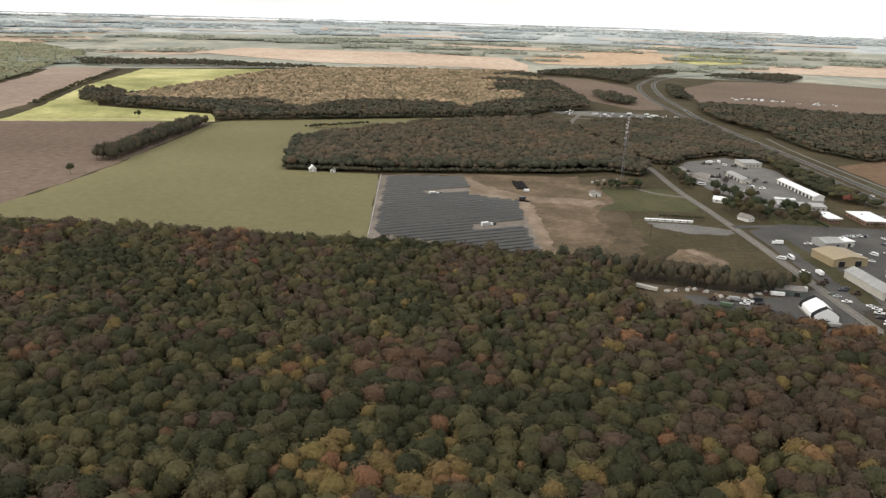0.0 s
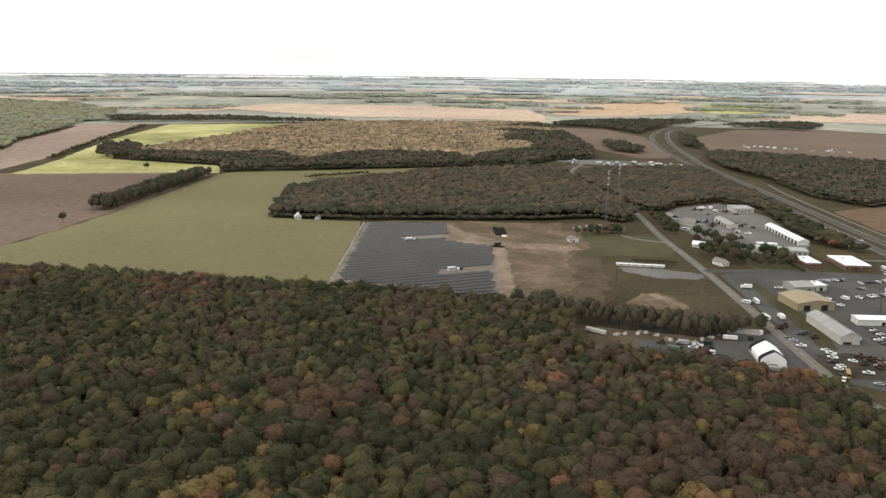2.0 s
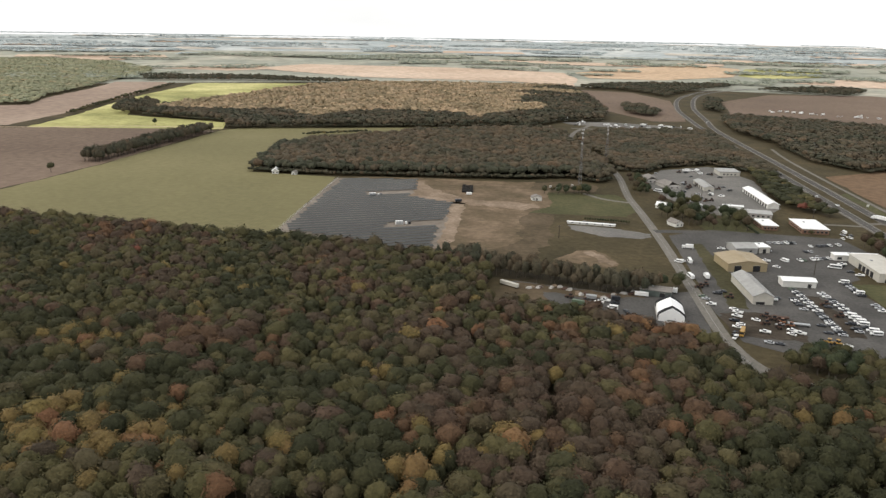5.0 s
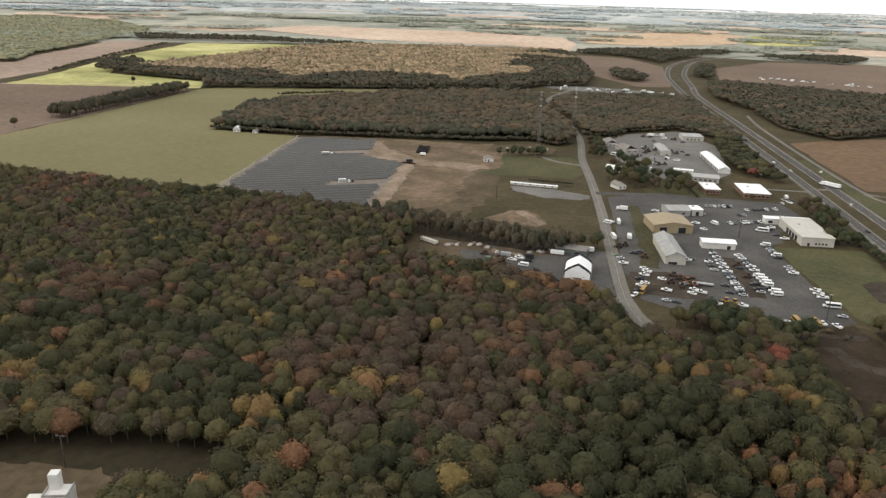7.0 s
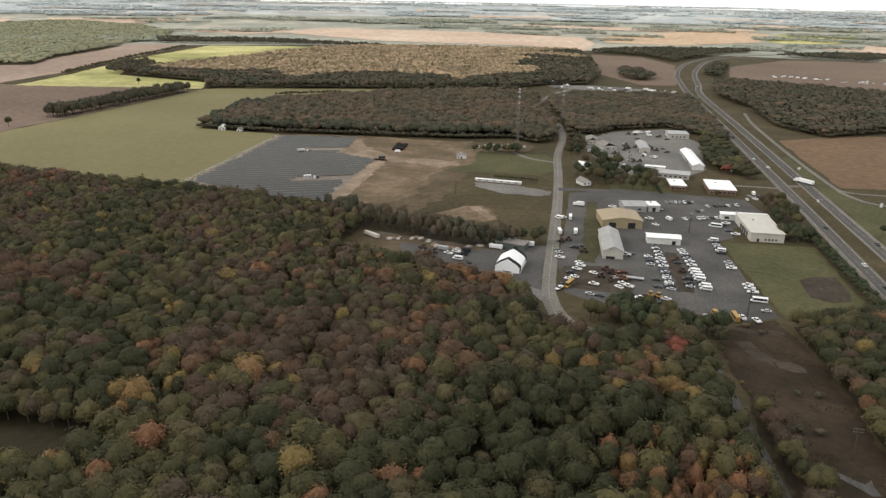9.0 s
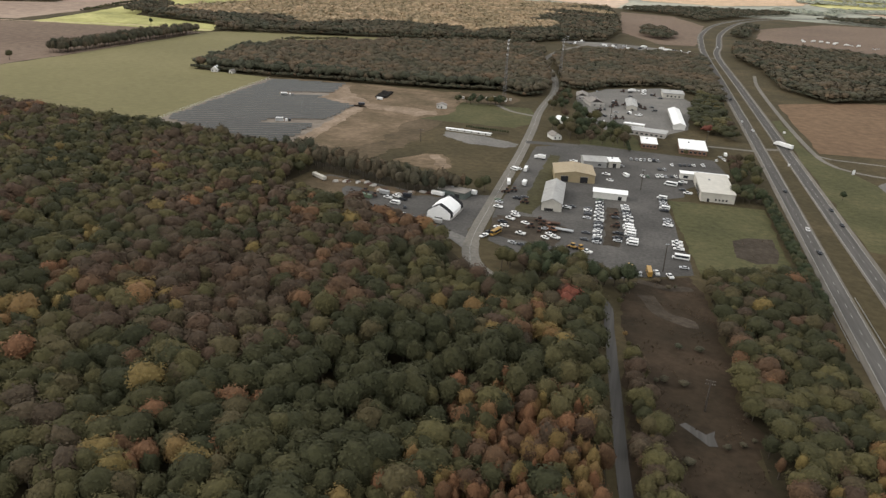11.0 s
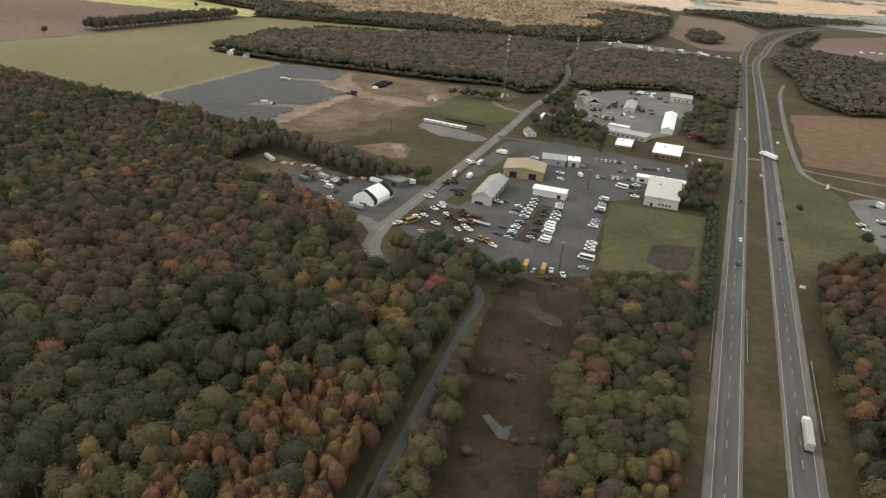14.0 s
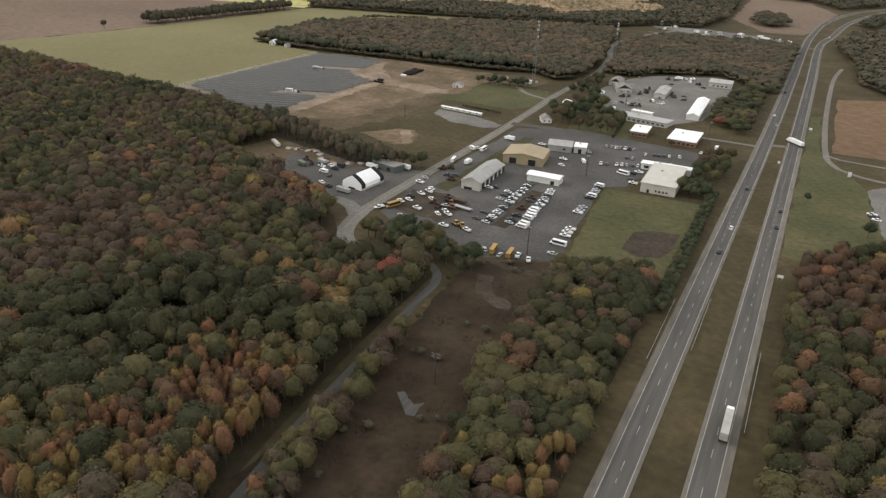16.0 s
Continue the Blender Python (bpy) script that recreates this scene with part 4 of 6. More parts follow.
def edge_points(line, step, seed):
    """Plan points of low growth along the edge of a wood."""
    rng, out = random.Random(seed), []
    for (x0, y0), (x1, y1) in zip(line, line[1:]):
        k = max(1, int(math.hypot(x1 - x0, y1 - y0) / step))
        out += [(x0 + (x1 - x0) * j / k + rng.uniform(-1.5, 1.5), y0 + (y1 - y0) * j / k + rng.uniform(-1.5, 1.5)) for j in range(k)]
    return np.array(out)


wood("middle_wood_edge", np.concatenate([edge_points([(-605, 270), *MID_WOOD[:7]], 2.6, 71), edge_points([(x, y - 3) for x, y in MID_WOOD[:6]], 3.4, 72)]), "far", 3.0, 5.6, 73, "low green growth along the edge of the wood", M["leaves_dull"], -0.2)
wood("far_wood_edge", edge_points([FAR_WOOD[2], FAR_WOOD[1], FAR_WOOD[0], FAR_WOOD[-1], FAR_WOOD[-2], FAR_WOOD[-3]], 3.6, 74), "rim", 4.6, 7.0, 75, "low growth along the edge of the far wood", M["leaves_dull"], -0.15)
wood("east_wood_edge", edge_points([(58, 435), (60, 314), (98, 251), (174, 306), (408, 340)], 3.4, 76), "rim", 4.2, 6.0, 77, "low growth beside the reddish brown field", M["leaves_dull"], -0.1)
wood("roadside_wood_edge", edge_points([(-16, 564), (-16, 204), (-40, 224), (-75, 272), (-136, 235), (-160, 197), (-185, 204), (-197, 312)], 3.2, 78), "far", 3.0, 5.0, 79, "low growth along the roadside wood", M["leaves_dull"], -0.1)
DRIVE_BUSHES = [(-104, -374), (-99, -374), (-96, -400), (-89, -445), (-78, -500), (-92, -500), (-98.5, -445), (-102, -400)]
wood("drive_bushes", scatter(DRIVE_BUSHES, 4.2, 61, (), [(WOOD_DRIVE, 3.8)]), "near", 3.8, 9.0, 62, "young green trees beside the wood drive", M["leaves"], -0.08)
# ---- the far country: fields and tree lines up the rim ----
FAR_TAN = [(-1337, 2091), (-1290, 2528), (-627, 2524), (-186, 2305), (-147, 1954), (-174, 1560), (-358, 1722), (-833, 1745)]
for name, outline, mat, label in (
        ("far_field_tan", FAR_TAN, "soil_tan_lit", "wide pinkish tan stubble field in the distance"),
        ("far_field_orange", [(40, 2700), (489, 3447), (639, 3015), (442, 2293), (136, 1980), (-100, 2000), (-140, 2330)], "soil_orange_lit", "orange ripe bean field in the distance"),
        ("far_field_yellow", [(668, 3028), (1056, 3209), (816, 2445), (535, 2189), (485, 2387)], "crop_sunlit", "yellow green field in the distance"),
        ("far_field_west", [(-1634, 1952), (-1501, 2419), (-1233, 2140), (-1360, 1911)], "soil_tan_lit", "pale field behind the far tree line"),
        ("far_field_east", [(560, 1980), (700, 1850), (1200, 1700), (1700, 2200), (1300, 2500), (860, 2330)], "soil_tan_lit", "tan stubble field east of the highway bend")):
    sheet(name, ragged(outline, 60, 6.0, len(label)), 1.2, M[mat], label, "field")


def far_country():
    rng = random.Random(5)
    trees = [], []
    for i in range(64):
        d = 2500 * math.exp(rng.uniform(0.36, 2.4))
        a = rng.uniform(-0.95, 0.75)
        w, deep = rng.uniform(0.04, 0.17), rng.uniform(0.04, 0.12)
        # beyond 8500 every field takes the haze-paled colour
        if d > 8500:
            mat, label = "soil_hazed", "field near the horizon paled by painted haze"
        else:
            mat, label = rng.choice((("soil_tan_lit", "tan field far off with painted sun and haze"), ("soil_tan_lit", "tan field far off with painted sun and haze"), ("soil_hazed", "field far off paled by painted haze")))
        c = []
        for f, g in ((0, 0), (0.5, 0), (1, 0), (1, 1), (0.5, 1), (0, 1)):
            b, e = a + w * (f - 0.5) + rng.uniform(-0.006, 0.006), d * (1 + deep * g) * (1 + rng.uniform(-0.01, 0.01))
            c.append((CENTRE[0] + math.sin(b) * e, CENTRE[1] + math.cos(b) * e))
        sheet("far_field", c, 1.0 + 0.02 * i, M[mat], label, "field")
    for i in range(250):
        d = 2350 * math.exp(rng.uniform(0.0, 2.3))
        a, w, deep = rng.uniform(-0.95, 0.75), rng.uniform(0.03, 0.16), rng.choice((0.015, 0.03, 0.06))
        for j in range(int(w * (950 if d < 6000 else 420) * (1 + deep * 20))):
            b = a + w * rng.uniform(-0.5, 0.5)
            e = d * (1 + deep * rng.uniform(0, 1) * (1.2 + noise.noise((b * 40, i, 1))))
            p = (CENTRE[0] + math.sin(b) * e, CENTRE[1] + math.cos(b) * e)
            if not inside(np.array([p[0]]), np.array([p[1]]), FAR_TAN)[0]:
                # farther trees go to the list with the paler haze colour
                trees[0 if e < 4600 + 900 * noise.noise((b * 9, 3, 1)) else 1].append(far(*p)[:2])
    wood("far_tree_lines", np.array(trees[0]), "speck", 11.0, 9.0, 41, "tree lines between far fields, greyed by painted haze", M["leaves_hazed"], -0.1, base=height)
    wood("horizon_tree_lines", np.array(trees[1]), "speck", 14.0, 8.0, 42, "tree lines towards the horizon, pale bluish from painted haze", M["leaves_horizon_haze"], -0.1, base=height)


far_country()

# ---- single trees ----


def tree_meshes(kind, conical, material, count):
    rng, out = np.random.default_rng(len(kind)), []
    for i in range(count):
        tint = i / max(1, count - 1)
        v, f = crown_shape(rng, 2, 13, 520, 0.062, conical)
        me = bpy.data.meshes.new("crown")
        me.from_pydata((v * (4.6, 4.6, 5.2) + (0, 0, 7.6)).tolist(), [], f.tolist())
        me.materials.append(material)
        me.shade_smooth()
        me.attributes.new("tint", 'FLOAT', 'FACE').data.foreach_set("value", np.full(len(f), tint, np.float32))
        bm = bmesh.new()
        tube(bm, (0, 0, 0), (0.1, 0.05, 4.5), 0.3, 0.22)
        tube(bm, (0.1, 0.05, 4.5), (0, 0.1, 9), 0.22, 0.08)
        for k in range(4):
            an = k * 1.6 + i
            tube(bm, (0.08, 0.05, 3.8 + k * 0.8), (2.3 * math.cos(an), 2.3 * math.sin(an), 6.6 + k * 0.6), 0.12, 0.04, 4)
        tr = bpy.data.meshes.new("trunk")
        bm.to_mesh(tr)
        bm.free()
        tr.materials.append(M["bark"])
        out.append((me, tr))
    return out


BROAD = tree_meshes("broad", False, M["leaves"], 22)
CONIFER = tree_meshes("conifer", True, M["pine"], 3)
DARK_BROAD = tree_meshes("dark_green", False, M["pine"], 4)


def tree(name, x, y, size, label, shapes, group="", tall=1.0, rng=random.Random(3)):
    ob = thing(name, Matrix.LocRotScale((x, y, 0), Euler((0, 0, rng.uniform(0, 6.28))), (size, size, size * tall)), label, "tree", group)
    crown, trunk = rng.choice(shapes)
    for part_name, me in (("trunk", trunk), ("crown", crown)):
        new(part_name, me).parent = ob
    return ob


tree_rng = random.Random(4)
SINGLE_LABELS = ("dull green broad tree in dense woodland", "olive brown broad tree in dense woodland", "reddish brown autumn tree in dense woodland", "yellow orange autumn tree in dense woodland")
for (x, y), tint in zip(SINGLE_TREES, tints(SINGLE_TREES, 21, stands=STANDS)):
    tree("tree", float(x), float(y), min(1.35, max(0.55, tree_rng.lognormvariate(0.0, 0.22))) * (0.62 if 0.74 < tint < 0.97 and y < -402 else 1.0), SINGLE_LABELS[0 if tint < 0.3 else 1 if tint < 0.6 else 2 if tint < 0.85 else 3], [BROAD[min(21, int(tint * 21.99))]], "woodland trees", 1.3 if 0.74 < tint < 0.97 and y < -402 else 1.0)
VILLAGE_GROVES = [([(-174, -18), (-152, -44), (-112, -44), (-106, -8), (-128, 2), (-138, 56), (-158, 82), (-172, 50)], 10.5, 0.75, 1.35, 0.7),
                  ([(-192, 90), (-176, 66), (-168, 100), (-174, 160), (-192, 170)], 8.5, 0.7, 1.1, 0.5),
                  ([(-40, -128), (-24, -128), (-24, -60), (-40, -66)], 7.5, 0.75, 1.1, 0.15),
                  ([(-44, -156), (-24, -156), (-24, -138), (-44, -140)], 5.0, 0.6, 0.9, 1.0),
                  ([(-92, -46), (-50, -46), (-48, -62), (-92, -62)], 9.0, 0.5, 0.8, 0.4),
                  ([(-216, -206), (-192, -186), (-188, -194), (-196, -206), (-206, -206)], 7.0, 0.8, 1.15, 0.6),
                  ([(-274, 66), (-226, 66), (-220, 96), (-226, 100), (-240, 84), (-272, 78)], 7.0, 0.55, 0.9, 0.7),
                  ([(-150, -286), (-110, -300), (-104, -296), (-100, -312), (-150, -314), (-168, -306)], 5.6, 0.75, 1.15, 0.75)]
HOUSE_SPOTS = [(-168, -35), (-167, 26), (-101, 13), (-148, 126), (-232, 96), (-209, -207)]
grove_rng = random.Random(15)
for g, (outline, gap, small, large, dark) in enumerate(VILLAGE_GROVES):
    for x, y in scatter(outline, gap, 70 + g, (LOT, COMPOUND), [(LOCAL_ROAD, 7), (ROAD_END, 10), (WOOD_DRIVE, 4.5)]):
        if all(math.hypot(x - hx, y - hy) > 9 for hx, hy in HOUSE_SPOTS):
            green = grove_rng.random() < dark
            tree("tree", float(x), float(y), grove_rng.uniform(small, large), "dull green leafy tree beside yards and lots" if green else "brownish autumn tree beside yards and lots", DARK_BROAD if green else BROAD[3:14], "village trees", 0.9)
for x, y, s, pick in ((-102, -377, 0.36, 4), (-98.5, -414, 0.55, 20), (-97, -426, 0.5, 5), (-96, -440, 0.55, 3), (-105, -354, 0.28, 19), (-103.5, -362, 0.3, 6), (-107, -318, 0.7, 2), (-104, -312, 0.6, 5), (-108, -326, 0.4, 6)):
    tree("tree", x, y, s, "bushy green and yellow tree beside the wood drive", [BROAD[pick]], "drive trees", 0.85)
for x, y, s in ((25, -123, 0.55), (56, -166, 0.85), (-781, 68, 1.0), (-867, 451, 1.0), (-880, 470, 0.6), (-1000, 640, 0.9)):
    tree("tree", x, y, s, "lone dark green tree on open ground", DARK_BROAD, "lone trees", 0.95)
for k in range(18):
    tree("conifer_shrub", -240 + k * 2.05, -35 - k * 0.28, 0.42, "small dark clipped conifer in a row behind the wall", CONIFER, "conifer row", 0.8)
for k in range(18):
    f = k / 17
    tree("hedge_shrub", -109 - 5 * f, -54 + 56 * f, 0.36, "dark clipped hedge shrub across the lawn", DARK_BROAD, "lawn hedge", 0.7)
for k in range(76):
    f = k / 75
    tree("hedge_shrub", -24.5 + 1.5 * f + (1.4 if k % 2 else -1.4), -147 - 160 * f, 0.56 + 0.08 * math.sin(k * 2.3), "dark evergreen hedge shrub along the lawn", DARK_BROAD, "boundary hedge", 0.75)


def scrub_tufts():
    pts = np.concatenate([scatter(SCRUB, 1.8, 51, (PALE_PATCH,), [(WOOD_DRIVE, 4)]), scatter(BELT, 5, 52), scatter(SCRUB_BARE, 3.0, 53)])
    pts = np.array([(x + 1.6 * noise.noise((x, y, 2)), y + 1.6 * noise.noise((x, y, 5))) for x, y in pts if noise.noise((x / 9, y / 9, 4)) > 0.2])
    wood("scrub_bushes", pts, "tuft", 0.6, 0.8, 54, "low brown scrub and dead weeds in clearings", M["dead_brush"], 0.1)
    bush = scatter(SCRUB, 6.5, 57, (PALE_PATCH,), [(WOOD_DRIVE, 5)])
    bush = np.array([p for p in bush if noise.noise((p[0] / 14, p[1] / 14, 6)) > 0.3 and math.hypot(p[0] + 78, p[1] + 397) > 4])
    wood("scrub_shrubs", bush, "mid", 1.7, 2.4, 58, "reddish brown and olive shrubs in the scrub clearing", M["leaves_dull"], 0.0)


scrub_tufts()

# ---- solar farm: rows of tilted tables on posts ----
ROW_TURN = radians(23)


def table_mesh(length):
    c, s = math.cos(radians(11)), math.sin(radians(11))
    bm = prism([(-1.55 * c, 1.2 - 1.55 * s), (1.55 * c, 1.2 + 1.55 * s), (1.55 * c, 1.28 + 1.55 * s), (-1.55 * c, 1.28 - 1.55 * s)], -length / 2, length / 2)
    bmesh.ops.rotate(bm, verts=bm.verts, cent=(0, 0, 0), matrix=Matrix.Rotation(radians(90), 3, 'Z'))
    me = bpy.data.meshes.new("panel_table")
    bm.to_mesh(me)
    bm.free()
    me.materials.append(M["panel"])
    return me


def post_mesh():
    bm = bmesh.new()
    tube(bm, (0, 0, 0), (0, 0, 1.25), 0.09, 0.09, 4)
    me = bpy.data.meshes.new("post")
    bm.to_mesh(me)
    bm.free()
    me.materials.append(M["steel"])
    return me


SOLAR_OUTLINE = [(-479, 98), (-401, 106), (-394, 58), (-398, 54), (-396, 27), (-354, 8), (-353, -46), (-356, -54), (-353, -139), (-368, -143), (-473, -108)]
SOLAR_LANES = [[(-434, 24), (-395, 41), (-394, 53), (-438, 35)], [(-396, -86), (-352, -67), (-351, -50), (-398, -71)]]
TABLE, POST = table_mesh(4.0), post_mesh()
ca, sa2 = math.cos(ROW_TURN), math.sin(ROW_TURN)
for k in range(-8, 48):
    base_v = -150 + k * 7.4
    spots = []
    for j in range(-60, 68):
        u = -415 * ca + j * 4.03
        x, y = u * ca - (base_v + 160) * sa2, u * sa2 + (base_v + 160) * ca
        px, py = np.array([x - 1.5 * ca, x, x + 1.5 * ca]), np.array([y - 1.5 * sa2, y, y + 1.5 * sa2])
        if inside(px, py, SOLAR_OUTLINE).all() and not any(inside(px, py, o).any() for o in SOLAR_LANES):
            spots.append((x, y))
    if spots:
        row = thing("solar_panel_row", pose(spots[0][0], spots[0][1], 0.12, 0, 0, 23), "long row of tilted dark blue solar panels on steel posts", "solar panels", "solar farm rows")
        for x, y in spots:
            d = math.hypot(x - spots[0][0], y - spots[0][1])
            t = new("panel_table", TABLE)
            t.parent, t.location = row, (d, 0, 0)
            for o in (0.0,):
                p = new("post", POST)
                p.parent, p.location = row, (d + o, 0, 0)

# ---- buildings ----


def slab_roof(w, l, eave, ridge, over=0.5, thick=0.25):
    h = w / 2 + over
    drop = (ridge - eave) * over / (w / 2)
    return prism([(-h, eave - drop), (0, ridge), (h, eave - drop), (h, eave - drop + thick), (0, ridge + thick), (-h, eave - drop + thick)], -l / 2 - over, l / 2 + over)


def arch_roof(w, l, eave, ridge, thick=0.2, over=0.2):
    n = 10
    h = w / 2 + over
    low = [(-h * math.cos(math.pi * k / n), eave + (ridge - eave) * math.sin(math.pi * k / n)) for k in range(n + 1)]
    return prism(low + [(x, z + thick) for x, z in low[::-1]], -l / 2 - over, l / 2 + over)


def building(name, x, y, turn, w, l, eave, ridge, wall, roof, label, doors=(), windows=(), style="gable", group="", ribs=0):
    """A building with its long axis along its own y. doors and windows: side (s, n, e, w), offset, width, bottom, top."""
    ob = thing(name, pose(x, y, 0.1, 0, 0, turn), label, "building", group)
    if style == "flat":
        part("wall", boxes((-w / 2, -l / 2, 0, w / 2, l / 2, eave)), M[wall], ob)
        part("roof", boxes((-w / 2 - 0.4, -l / 2 - 0.4, eave, w / 2 + 0.4, l / 2 + 0.4, ridge), bevel=0.06), M[roof], ob)
        part("roof_vent", boxes((-w / 6, l / 8, ridge, -w / 6 + 1.4, l / 8 + 1.4, ridge + 0.8), bevel=0.1), M["steel"], ob)
    elif style == "arch":
        n = 10
        part("wall", prism([(-w / 2, 0)] + [(-w / 2 * math.cos(math.pi * k / n), eave + (ridge - eave) * math.sin(math.pi * k / n)) for k in range(n + 1)] + [(w / 2, 0)], -l / 2, l / 2), M[wall], ob)
        part("roof", arch_roof(w, l, eave, ridge), M[roof], ob)
    elif style == "hip":
        part("wall", boxes((-w / 2, -l / 2, 0, w / 2, l / 2, eave)), M[wall], ob)
        bm = slab_roof(w, l, eave, ridge)
        for v in bm.verts:
            if abs(v.co.x) < 0.01:
                v.co.y *= max(0.1, (l - w * 0.8) / l)
        part("roof", bm, M[roof], ob)
    else:
        part("wall", prism([(-w / 2, 0), (-w / 2, eave), (0, ridge), (w / 2, eave), (w / 2, 0)], -l / 2, l / 2), M[wall], ob)
        part("roof", slab_roof(w, l, eave, ridge), M[roof], ob)
        if ribs:
            for k in range(ribs):
                yy = -l / 2 + (k + 0.5) * l / ribs
                bm = bmesh.new()
                tube(bm, (-w / 2 - 0.4, yy, eave + 0.2), (0, yy, ridge + 0.28), 0.07, 0.07, 4)
                tube(bm, (0, yy, ridge + 0.28), (w / 2 + 0.4, yy, eave + 0.2), 0.07, 0.07, 4)
                part("roof_seam", bm, M[roof], ob)
    for kind, items in (("door", doors), ("window", windows)):
        for side, off, wide, z0, z1 in items:
            d = 0.08
            if side in "sn":
                yy = (-l / 2 if side == "s" else l / 2)
                b = (off - wide / 2, yy - d, z0, off + wide / 2, yy + d, z1)
            else:
                xx = (w / 2 if side == "e" else -w / 2)
                b = (xx - d, off - wide / 2, z0, xx + d, off + wide / 2, z1)
            # doors are thin solid slabs; the inner shade is only their colour
            leaf = part(kind, boxes(b), M["opening_shade" if kind == "door" else "glass"], ob, "flat dark panel painting the shade of an open doorway" if kind == "door" else "")
            if side in "sn":
                f = boxes((b[0] - 0.15, b[1] - 0.04, z1, b[3] + 0.15, b[4] + 0.04, z1 + 0.18))
            else:
                f = boxes((b[0] - 0.04, b[1] - 0.15, z1, b[3] + 0.04, b[4] + 0.15, z1 + 0.18))
            part("lintel", f, M["concrete"], leaf)
    return ob


# fabric storage building
tent = thing("fabric_building", Matrix.LocRotScale((-206.5, -240, 0.12), Euler((0, 0, radians(-5))), (0.93, 0.97, 0.95)), "white arched fabric storage building with dark end bands", "building")
n = 12
tent_profile = [(-7.6, 0), (-7.6, 3.6)] + [(-7.6 * math.cos(math.pi * k / n), 3.4 + 5.0 * (1 - abs(math.cos(math.pi * k / n))) ** 0.72) for k in range(1, n)] + [(7.6, 3.6), (7.6, 0)]
part("cover", prism(tent_profile, -7.4, 7.2), M["fabric"], tent)
for y0, y1 in ((-10.6, -7.4), (7.2, 10.6)):
    part("end_band", prism([(x * 1.02, z * 1.02) for x, z in tent_profile], y0, y1), M["fabric_trim"], tent, "dark grey end band")
part("end_wall", prism([(x * 0.96, z * 0.97) for x, z in tent_profile], -10.75, -10.55), M["fabric"], tent)
part("end_wall", prism([(x * 0.96, z * 0.97) for x, z in tent_profile], 10.55, 10.75), M["fabric"], tent)
for o in (-7.9, 7.5):
    part("base_wall", boxes((o, -10.8, 0, o + 0.4, 10.8, 1.2)), M["concrete"], tent, "grey concrete base blocks")
# solid slab, its black painting the shade of a gap
part("door", boxes((-2.4, -10.9, 0, 2.4, -10.74, 0.9)), M["opening_shade"], tent, "flat dark panel painting the shade of a gap under the end wall")

side_doors = [("e", -15 + 7 * k, 4.2, 0.1, 3.8) for k in range(6)]
building("repair_shed", -151, -194, 3, 11.5, 41, 5.0, 7.6, "cream", "grey_metal", "long pale metal shed with a grey gable roof", doors=side_doors + [("s", -1.5, 5.0, 0.1, 1.6)], ribs=14)
building("tan_warehouse", -144, -140, 9, 26, 24, 5.4, 7.4, "tan_wall", "tan_roof", "broad tan metal warehouse with two bays painted dark as open", doors=[("s", -6.5, 4.6, 0.1, 4.0), ("s", 6.0, 4.8, 0.1, 4.0)], ribs=9)
building("grey_shed", -133, -102, 102, 15, 16, 4.2, 6.0, "grey_metal", "grey_metal", "grey metal shed with a low gable roof", windows=[("w", -3, 2, 1.5, 2.6)], ribs=6)
building("shed_annex", -119.5, -100, 12, 8, 11, 4.4, 4.8, "cream", "white_roof", "small cream annex with a flat white roof", style="flat", doors=[("s", 0, 2.4, 0.1, 3.0)])
building("white_shed", -118.5, -175, 91, 8.5, 20, 4.0, 4.9, "white_wall", "white_roof", "long white metal shed beside parked vehicles", doors=[("w", -6, 2.2, 0.1, 2.4)], ribs=8)
office = building("service_building", -55, -138, 2, 20, 44, 5.6, 6.1, "cream", "cream", "large cream service building with a flat roof", style="flat",
                  doors=[("w", -12 + 5.5 * k, 4.0, 0.1, 4.0) for k in range(4)] + [("s", -5.5, 1.4, 0.1, 2.2)], windows=[("s", -1 + 2.1 * k, 1.1, 1.2, 2.3) for k in range(4)])
building("white_canopy", -59, -111, 2, 31, 6.5, 3.9, 4.3, "white_wall", "white_roof", "low white canopy across the end of the service building", style="flat", windows=[("s", -12, 3, 0.9, 2.6)])
building("brick_office", -95, -26, 3, 12, 22, 3.6, 4.2, "brick", "white_roof", "brown brick office with a bright white flat roof", style="flat", windows=[("s", -4 + 2.7 * k, 1.6, 1.0, 2.4) for k in range(4)] + [("w", -7 + 4 * k, 1.8, 1.0, 2.4) for k in range(4)], doors=[("e", -4, 1.6, 0.1, 2.3)])
building("brick_hall", -62, -27, 0, 20, 32, 3.8, 4.4, "brick", "white_roof", "brown brick hall with a bright white flat roof", style="flat", windows=[("s", -8 + 3.2 * k, 1.8, 1.0, 2.5) for k in range(6)] + [("w", -12 + 4.5 * k, 1.8, 1.0, 2.4) for k in range(6)], doors=[("e", 2, 1.8, 0.1, 2.4)])
building("yard_block", -101, 13, -10, 42, 15, 3.6, 4.0, "concrete", "grey_metal", "long low grey block along the compound", style="flat", windows=[("s", -18 + 4 * k, 2.0, 1.1, 2.3) for k in range(10)])
building("yard_block_store", -107, 30, -10, 17, 5, 4.2, 4.6, "white_wall", "white_roof", "low store with a white flat roof", style="flat", windows=[("s", -5 + 5 * k, 1.6, 1.2, 2.4) for k in range(3)])
building("long_store", -70, 80, 2, 10, 74, 4.0, 5.8, "white_wall", "white_roof", "very long white store with a low gable roof", doors=[("w", -32 + 7 * k, 3.4, 0.1, 3.0) for k in range(10)], ribs=20)
